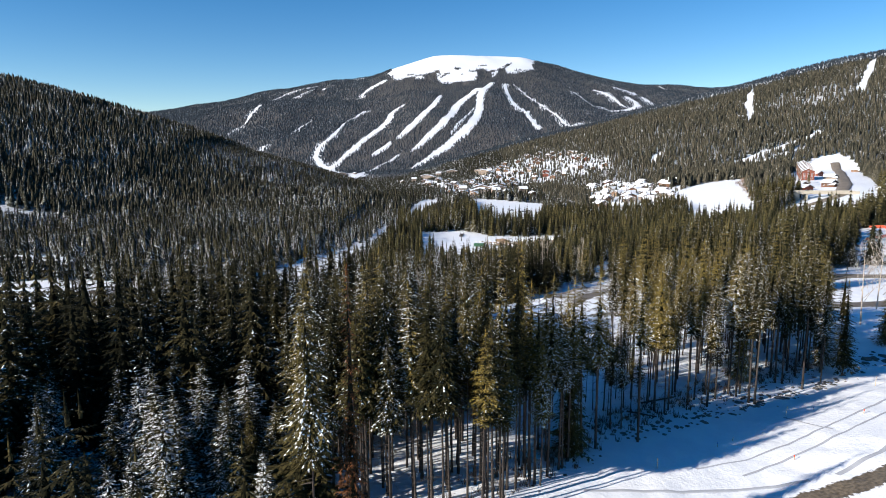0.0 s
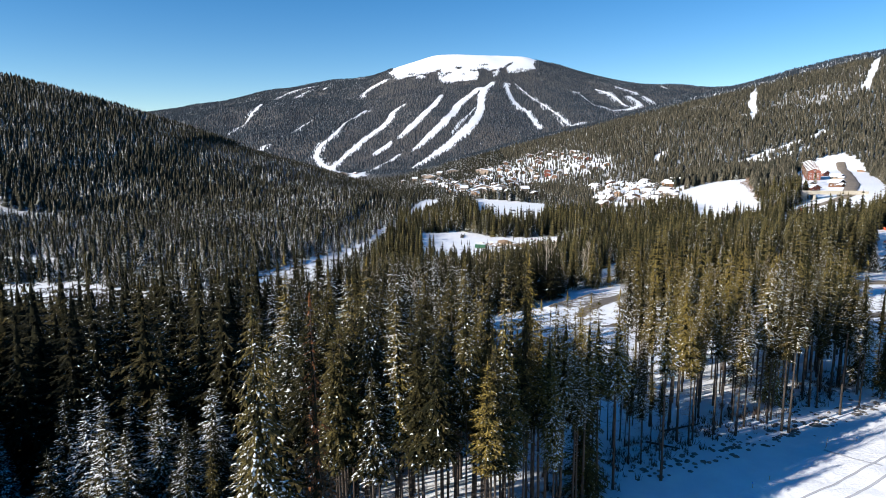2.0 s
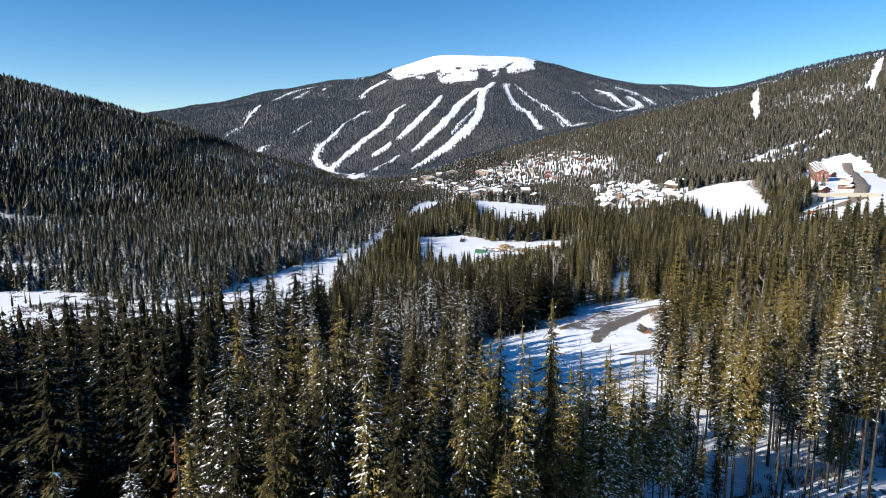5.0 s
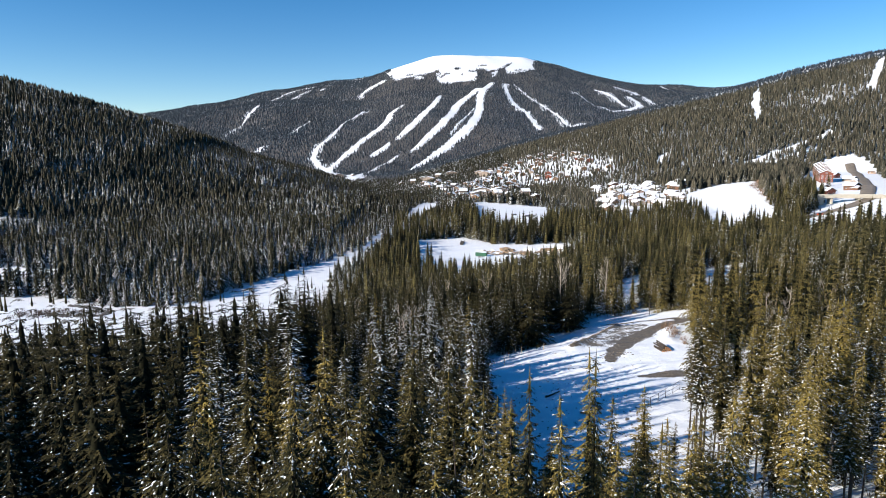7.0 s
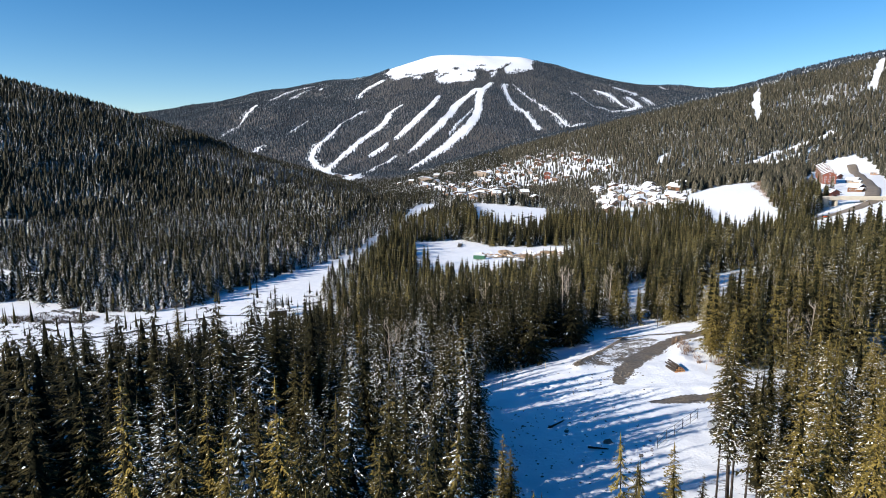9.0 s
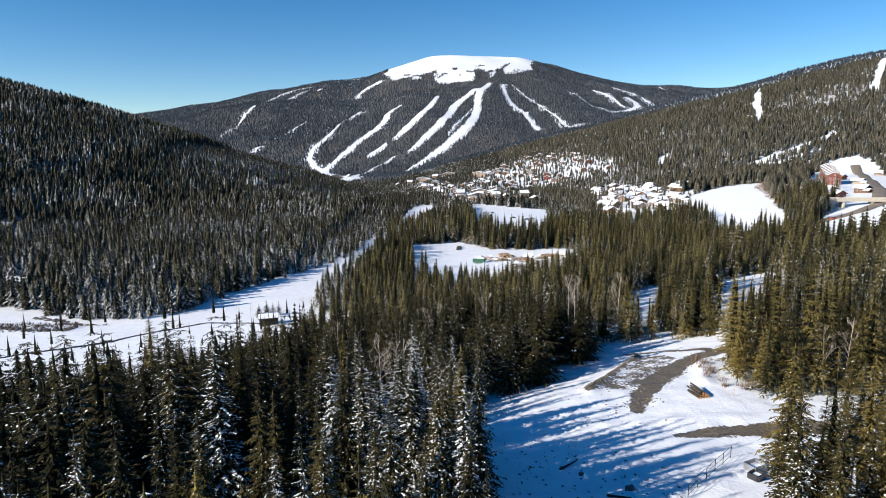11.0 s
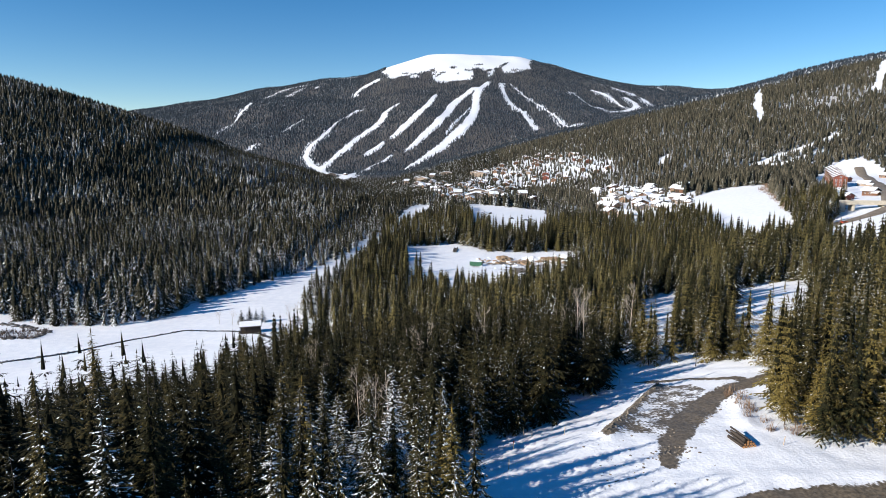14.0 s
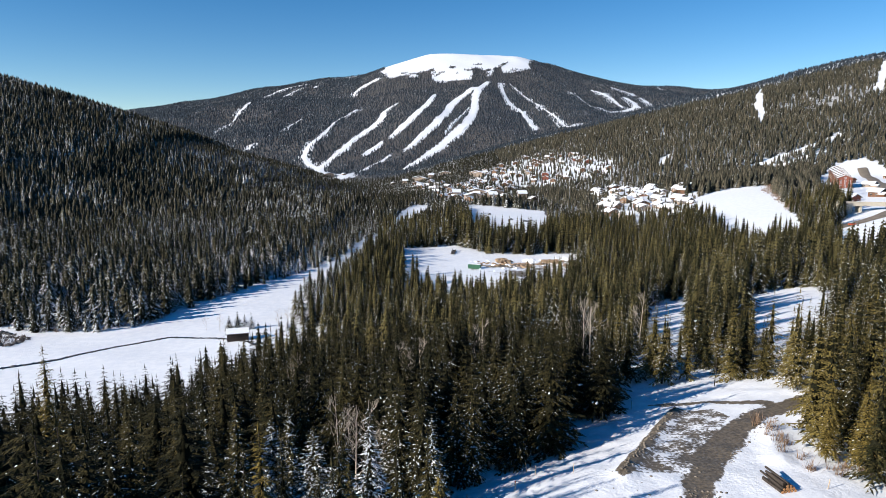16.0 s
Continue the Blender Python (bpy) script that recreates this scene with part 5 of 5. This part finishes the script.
sticks("brush", "snow-dusted willow thicket round the frozen pond", [(hrng.uniform(-190, -147), hrng.uniform(297, 311)) for _ in range(260)], hrng, 0.9, 2.0, DEAD_TWIGS, 10, thick=2.0)
edge = line_spots([(4, 57), (11, 63), (15, 68.5), (23, 75), (36, 82), (46, 88.5), (58, 95), (64, 102)], 0.16, 3.2, hrng)
sticks("fallen_twigs", "dead twigs and brush on the snow under the trees", [(x - 1.2, y + 2.2) for x, y in edge], hrng, 0.4, 1.3, DEAD_TWIGS, 9, "twigs", 1.8)
heap("stump_debris", "dark stumps and clods on the snow along the wood's edge", [p for k, p in enumerate(edge) if k % 3 == 0], hrng, 0.25, 0.7, STONE, "debris")


# ---- leafless trees ----
def limbs(bm, rng, a, way, length, r, depth):
    b = a + way * length
    tube(bm, a, b, r, r * 0.6, 4 if depth < 2 else 5)
    if depth == 0:
        return
    for k in range(3 if depth > 1 else 2):
        side = Vector((rng.uniform(-1, 1), rng.uniform(-1, 1), rng.uniform(0.1, 0.9))).normalized()
        limbs(bm, rng, a + way * length * rng.uniform(0.45, 1.0), (way * 0.7 + side * 0.75).normalized(), length * rng.uniform(0.5, 0.75), r * 0.5, depth - 1)


def bare_tree(rng, tall, label):
    ob = new("leafless_tree")
    lean = Vector((rng.uniform(-0.05, 0.05), rng.uniform(-0.05, 0.05), 1)).normalized()
    part("trunk", rod((0, 0, -0.5), lean * tall, 0.011 * tall, 0.02, 6), PALE_BARK, ob)
    for k in range(10):
        bm = bmesh.new()
        f = 0.25 + 0.068 * k
        a = rng.uniform(0, 6.28)
        limbs(bm, rng, lean * tall * f, Vector((math.cos(a), math.sin(a), rng.uniform(0.8, 1.5))).normalized(), tall * 0.27 * (1.25 - f), 0.045, 3)
        part("limb", bm, PALE_BARK, ob)
    return tagged(ob, label, "tree", "leafless trees")


bares = [bare_tree(hrng, 15, "leafless pale-barked tree among the spruces") for _ in range(3)]
for k, (x, y, tall) in enumerate(((-5.8, 146, 13.5), (-4.2, 150.5, 12.5), (-8.5, 153, 13), (31, 197, 16), (33, 200, 15), (0, 176, 15), (-3, 181, 14), (47, 214, 14), (71, 148, 12), (73, 151, 11), (64, 148, 11),
                                  (83, 121, 17), (95, 134, 17), (60, 147, 10), (-86, 318, 7), (-80, 316, 7), (-58, 318, 8), (-55, 320, 8), (-22, 190, 13), (12, 198, 14))):
    m = pose(x, y, ground_at(x, y, 0.1), 0, 0, hrng.uniform(0, 360))
    ob = bares[k] if k < 3 else copy_thing(bares[k % 3], m)
    ob.matrix_basis = m
    ob.scale = (tall / 15,) * 3
for x, y, tall in ((-77, 318, 6), (-74, 319, 7.5), (-71.5, 319.5, 6), (-69, 320, 6.5), (-53, 312, 5)):
    plant(young[1], x, y, tall, "firs by the shed")


# ---- the clearing ----
def log_pile():
    """Cut logs in a heap, their sawn ends towards the track."""
    ob = new("log_pile")
    k = 0
    for row, n in enumerate((5, 4, 2)):
        for j in range(n):
            x, z = (j - n / 2) * 0.52 + hrng.uniform(-0.05, 0.05), 0.24 + row * 0.42
            sway, long = hrng.uniform(-0.35, 0.35), hrng.uniform(3.6, 5.2)
            r = hrng.uniform(0.19, 0.27)
            log = part("log", rod((x, hrng.uniform(-0.3, 0.3), z), (x + sway, long, z + hrng.uniform(-0.1, 0.15)), r, r * 0.85, 9), BARK, ob)
            part("sawn_end", rod((x, -0.36, z), (x, -0.33, z), r * 0.92, r * 0.92, 9), FRESH_WOOD, log, "fresh orange sawn end")
    ob.matrix_basis = pose(40, 142.6, ground_at(40, 142.6, 0.05), 0, 0, 12)
    ob.scale = (0.75, 0.75, 0.75)
    tagged(ob, "heap of cut logs with fresh orange ends", "logs")


log_pile()


def stake(x, y, h, mat, label, tip=None):
    ob = new("stake")
    part("post", boxes((0, 0, h / 2 - 0.15, 0.09, 0.06, h + 0.3), bevel=0.01), mat, ob)
    if tip:
        part("flag_tape", boxes((0, 0, h - 0.12, 0.11, 0.08, 0.22)), tip, ob)
    ob.matrix_basis = pose(x, y, ground_at(x, y), hrng.uniform(-6, 6), hrng.uniform(-6, 6), hrng.uniform(0, 90))
    tagged(ob, label, "stake", "survey stakes in the snow")


BLUE_TAPE = plain("blue_tape", (0.05, 0.20, 0.55), 0.5)
for x, y, h, tip in ((45, 78, 1.5, None), (23.2, 64.2, 1.3, None), (32, 69, 0.7, BLUE_TAPE), (39, 65, 0.6, ORANGE), (63, 87, 1.5, None), (49.5, 79.3, 0.6, BLUE_TAPE), (34.5, 70.5, 0.5, None), (54, 76, 0.6, ORANGE),
                     (12, 148, 1.2, ORANGE), (15, 152, 1.2, None), (14.2, 154, 1.4, None), (19, 150, 1.3, None), (22, 166, 1.3, BLUE_TAPE), (33.5, 175, 1.6, BLUE_TAPE), (28, 171, 1.3, None),
                     (10.5, 140, 1.3, None), (12.5, 159, 1.3, None), (44.5, 143.2, 1.1, None)):
    stake(x, y, h, STAKE_WOOD, "pale wooden survey stake standing in the snow", tip)


def wire_fence():
    """A low steel fence round a pit."""
    ob = new("fence")
    a, b = Vector((27.2, 115.8, 0)), Vector((35.5, 124.2, 0))
    tops = []
    for k in range(6):
        p = a.lerp(b, k / 5)
        z = ground_at(p.x, p.y)
        part("post", rod((p.x, p.y, z - 0.3), (p.x, p.y, z + 1.5), 0.04), DARK_STEEL, ob)
        tops.append(Vector((p.x, p.y, z)))
    for p, q in zip(tops[:-1], tops[1:]):
        for h in (0.25, 0.85, 1.45):
            part("rail", rod(p + Vector((0, 0, h)), q + Vector((0, 0, h)), 0.022), DARK_STEEL, ob)
    tagged(ob, "thin dark steel fence on the snow", "fence")


wire_fence()


def crate(x, y, w, d, h, turn, mat, label, open_top=True):
    ob = new("crate")
    t = 0.12
    for cx, cy, sx, sy in ((0, -d / 2, w, t), (0, d / 2, w, t), (-w / 2, 0, t, d - t), (w / 2, 0, t, d - t)):
        part("panel", boxes((cx, cy, h / 2, sx, sy, h), bevel=0.015), mat, ob)
    part("base", boxes((0, 0, 0.06, w - t, d - t, 0.12)), mat, ob)
    part("snow_cap", boxes((0, 0, h * (0.45 if open_top else 0.98), w - t - 0.01, d - t - 0.01, 0.16), bevel=0.03), ROOF_SNOW, ob)
    ob.matrix_basis = pose(x, y, ground_at(x, y, 0.03), 0, 0, turn)
    tagged(ob, label, "crate", "crates by the track")


crate(37.0, 121.4, 1.9, 1.5, 0.9, 25, GREY_STEEL, "grey open-topped crate on the snow")
crate(39.4, 122.6, 1.8, 1.5, 1.0, 20, GREY_STEEL, "grey open-topped crate beside another")
crate(41.3, 124.0, 1.1, 1.3, 1.2, 30, DARK_STEEL, "tall dark crate on the snow")
crate(43.0, 123.2, 1.3, 1.2, 1.0, 15, WHITE_PAINT, "white box with snow on top", False)
crate(36.3, 119.6, 1.5, 1.2, 0.7, 35, DARK_STEEL, "low dark crate half full of snow")

for x, y, r in ((44, 83.2, 1.0), (44.8, 83.8, 0.7), (47.5, 84.4, 1.3), (48.6, 84.3, 0.9), (49.3, 85.1, 0.8), (46.4, 84.9, 0.6), (54.6, 87.2, 1.0), (55.6, 87.6, 0.7), (57.8, 89.4, 0.8), (40.5, 80.8, 0.7), (36.5, 79.6, 0.6),
                (71, 100.6, 1.8), (72.4, 101.2, 1.5), (73.4, 99.8, 1.6), (69.4, 98.8, 1.2), (74.6, 102.0, 1.4), (33, 77.8, 0.6), (21.5, 117.4, 1.1), (17, 121, 0.8), (24.8, 114.0, 0.6)):
    rock = new("boulder", stones[hrng.randrange(5)])
    rock.matrix_basis = pose(x, y, ground_at(x, y, 0.15 * r), hrng.uniform(-20, 20), hrng.uniform(-20, 20), hrng.uniform(0, 360))
    rock.scale = (r * 1.7, r * 1.4, r * 1.2)
    tagged(rock, "dark angular boulder at the edge of the snow", "rock", "boulders along the bank")
heap("rubble", "dark rubble strewn on the bank below the pines", [(x + hrng.uniform(-1.2, 1.2), y + hrng.uniform(-1.5, 1.5)) for x, y in line_spots([(22, 72), (32, 77), (44, 83.5), (56, 88.5), (66, 96), (76, 103)], 0.35, 0.8, hrng)], hrng, 0.3, 1.0, STONE, "stones")
heap("clods", "clods of earth and snow along the dug-up ground", line_spots([(24, 147), (31, 159), (39.5, 172)], 0.25, 0.6, hrng) + line_spots([(27, 141), (31, 143), (34, 142)], 0.2, 0.9, hrng) + line_spots([(37, 150), (45, 159), (50, 163)], 0.4, 0.4, hrng), hrng, 0.15, 0.5, GRAVEL, "clods")
heap("dark_clods", "dark clods and broken branches strewn over the snow", [(hrng.uniform(9, 27), hrng.uniform(106, 128)) for _ in range(130)] + [(hrng.uniform(20, 34), hrng.uniform(134, 150)) for _ in range(60)], hrng, 0.12, 0.45, GRAVEL, "clods")
for x, y, turn, long in ((30, 84, 20, 6), (38, 88, 75, 5), (26, 79, -30, 4), (16, 123, 40, 3), (20, 116, -15, 2.5)):
    ob = new("fallen_trunk")
    part("trunk", rod((-long / 2, 0, 0.12), (long / 2, 0, 0.16), 0.14, 0.08, 8), BARK, ob)
    ob.matrix_basis = pose(x, y, ground_at(x, y), 0, 0, turn)
    tagged(ob, "fallen bare trunk lying on the snow", "log", "fallen trunks")


# ---- the building plot and the parking ground ----
def container():
    ob = new("container")
    part("body", boxes((0, 0, 1.35, 7.5, 2.6, 2.6), bevel=0.05), GREEN_STEEL, ob)
    for k in range(12):
        part("rib", boxes((-3.4 + 0.62 * k, -1.32, 1.35, 0.2, 0.06, 2.3)), GREEN_STEEL, ob)
    part("snow_cap", boxes((0, 0, 2.74, 7.4, 2.5, 0.18), bevel=0.06), ROOF_SNOW, ob)
    ob.matrix_basis = pose(25, 447, ground_at(25, 447), 0, 0, -20)
    tagged(ob, "green steel container with snow on top", "container")


container()
EARTH_TAN = plain("bare_earth", (0.30, 0.21, 0.13), 0.95, grain=0.8, spread=0.4, relief=0.6)
for x, y, r, h, mat, label in ((44, 468, 7, 2.6, EARTH_TAN, "mound of brown earth with snow"), (62, 470, 6, 2.2, ROOF_SNOW, "heap of ploughed snow"), (74, 466, 8, 1.8, EARTH_TAN, "low mound of tan earth"),
                               (84, 474, 5, 2.0, ROOF_SNOW, "heap of ploughed snow"), (56, 452, 6, 1.4, EARTH_TAN, "low mound of tan earth")):
    bm = blob(hrng, 1.0, 1.0, 3)
    bmesh.ops.scale(bm, vec=(r, r * 0.8, h), verts=bm.verts)
    me = bpy.data.meshes.new("earth_mound")
    bm.to_mesh(me)
    bm.free()
    me.materials.append(mat)
    ob = new("earth_mound", me)
    ob.matrix_basis = pose(x, y, ground_at(x, y, 0.4), 0, 0, hrng.uniform(0, 180))
    tagged(ob, label, "mound", "mounds on the building plot")


heap("earth_rubble", "tan earth and rubble spread over the building site", [(hrng.uniform(28, 92), 452 + hrng.gauss(8, 6)) for _ in range(130)], hrng, 1.2, 3.6, EARTH_TAN, "rubble")
heap("snow_lumps", "lumps of ploughed snow on the building site", [(hrng.uniform(24, 94), 450 + hrng.gauss(8, 9)) for _ in range(110)], hrng, 1.2, 3.4, ROOF_SNOW, "snow")


def footbridge():
    ob = new("footbridge")
    part("deck", boxes((0, 0, 0.5, 2.4, 16, 0.25)), WOOD_GREY, ob)
    for side in (-1.15, 1.15):
        for k in range(6):
            part("post", boxes((side, -7.5 + 3 * k, 1.0, 0.16, 0.16, 1.4)), WOOD_GREY, ob)
        for h in (1.0, 1.65):
            part("rail", boxes((side, 0, h, 0.1, 16, 0.12)), WOOD_GREY, ob)
    ob.matrix_basis = pose(14, 505, ground_at(14, 505), 0, 0, -6)
    tagged(ob, "grey timber footbridge with railings", "bridge")


footbridge()


def vehicle(x, y, turn, mat, label, pickup):
    ob = new("car")
    part("body", boxes((0, 0, 0.75, 4.9, 1.9, 0.7), bevel=0.12), mat, ob)
    part("cabin", boxes((0.4 if pickup else -0.3, 0, 1.42, 2.0 if pickup else 3.0, 1.7, 0.75), bevel=0.2), glass, ob)
    part("roof", boxes((0.4 if pickup else -0.3, 0, 1.84, 1.6 if pickup else 2.6, 1.5, 0.12), bevel=0.04), ROOF_SNOW, ob, "roof with snow")
    for wx in (-1.5, 1.5):
        for wy in (-0.9, 0.9):
            wheel = part("wheel", rod((wx, wy - 0.12, 0.36), (wx, wy + 0.12, 0.36), 0.36, 0.36, 14), RUBBER, ob)
            part("rim", rod((wx, wy - 0.13, 0.36), (wx, wy + 0.13, 0.36), 0.2, 0.2, 10), GREY_STEEL, wheel)
    ob.matrix_basis = pose(x, y, ground_at(x, y), 0, 0, turn)
    tagged(ob, label, "car", "parked vehicles")


for x, y, turn, mat, label, pick in ((74, 690, 10, DARK_PAINT, "dark parked pickup truck with snow on it", True), (86, 676, 5, DARK_PAINT, "dark parked van with snow on its roof", False), (92, 678, 8, GREY_STEEL, "grey parked car on the snow", False),
                                     (58, 742, 80, DARK_PAINT, "dark parked car at the edge of the snow", False), (268, 481, 20, ORANGE, "orange parked car on the access road", False), (322, 566, 30, DARK_PAINT, "dark car parked by the lodge", False),
                                     (428, 690, 60, WHITE_PAINT, "white car parked beside the red lodge", False)):
    vehicle(x, y, turn, mat, label, pick)


def light_pole(x, y, tall):
    ob = new("light_pole")
    part("pole", rod((0, 0, -0.3), (0, 0, tall), 0.16, 0.1, 8), GREY_STEEL, ob)
    part("lamp_head", boxes((0, 0, tall, 2.2, 0.5, 0.35), bevel=0.05), GREY_STEEL, ob)
    ob.matrix_basis = pose(x, y, ground_at(x, y))
    tagged(ob, "tall grey light pole", "light pole", "light poles by the village")


for x, y in ((118, 800), (40, 850), (90, 870), (175, 905), (20, 900)):
    light_pole(x, y, 20)


def snow_fence(line, label):
    """Orange mesh strung between stakes."""
    ob = new("snow_fence")
    last = None
    for x, y in line_spots([(x, y) for x, y in line], 3.0, 0.2, hrng):
        z = ground_at(x, y)
        part("post", rod((x, y, z - 0.2), (x, y, z + 1.4), 0.05), STAKE_WOOD, ob)
        if last:
            a, b = Vector(last), Vector((x, y, z))
            bm = bmesh.new()
            side = (b - a).cross(Vector((0, 0, 1))).normalized() * 0.02
            for h0, h1 in ((0.15, 0.45), (0.5, 0.8), (0.85, 1.2)):
                vsn = [bm.verts.new(p) for p in (a + Vector((0, 0, h0)) + side, b + Vector((0, 0, h0)) + side, b + Vector((0, 0, h1)) + side, a + Vector((0, 0, h1)) + side)]
                vso = [bm.verts.new(v.co - 2 * side) for v in vsn]
                for q in ((0, 1, 2, 3), (7, 6, 5, 4), (3, 2, 6, 7), (1, 0, 4, 5), (0, 3, 7, 4), (2, 1, 5, 6)):
                    bm.faces.new([(vsn + vso)[i] for i in q])
            part("mesh_panel", bm, ORANGE, ob)
        last = (x, y, z)
    tagged(ob, label, "fence", "orange snow fences")


snow_fence([(192, 322), (205, 325), (216, 322), (224, 328)], "orange plastic snow fence beside the trees")
snow_fence([(208, 306), (196, 280), (188, 262), (178, 246)], "orange plastic snow fence along the slope")
snow_fence([(160, 236), (168, 240), (178, 246)], "short orange snow fence across the slope")

# Grey ribbons paint the shadow line that lies in each packed track.
TRACK_SHADE = plain("packed_track_shade", (0.42, 0.43, 0.46), 0.7, grain=3, spread=0.1)
for line in ([(27.5, 64, 0.11), (34, 66, 0.11), (40.5, 69, 0.16), (50, 74.5, 0.16), (60, 80.5, 0.16), (75, 90, 0.16)], [(32, 62.5, 0.16), (41, 66.5, 0.16), (49, 71, 0.16), (58, 76.5, 0.16), (74, 87, 0.16)],
             [(41, 60.5, 0.3), (48, 64, 0.3), (57, 70, 0.3), (70, 80, 0.3)], [(14, 60, 0.25), (24, 59.5, 0.25), (38, 60.3, 0.25)], [(44.5, 77.5, 0.2), (46.2, 74, 0.2), (47.5, 72, 0.2)]):
    ribbon("snow_track", "packed ski track across the open snow, its shadow painted grey", line, TRACK_SHADE, 0.05, 8)
for x, y, tall, k in ((352, 640, 15, 0), (358, 645, 17, 2), (362, 628, 16, 1), (318, 590, 14, 3), (324, 604, 15, 4), (330, 622, 16, 0), (312, 575, 14, 1), (306, 562, 13, 2), (300, 550, 14, 3), (380, 660, 15, 4), (336, 640, 15, 2)):
    plant(spruces[k], x, y, tall, "spruces round the lodges")
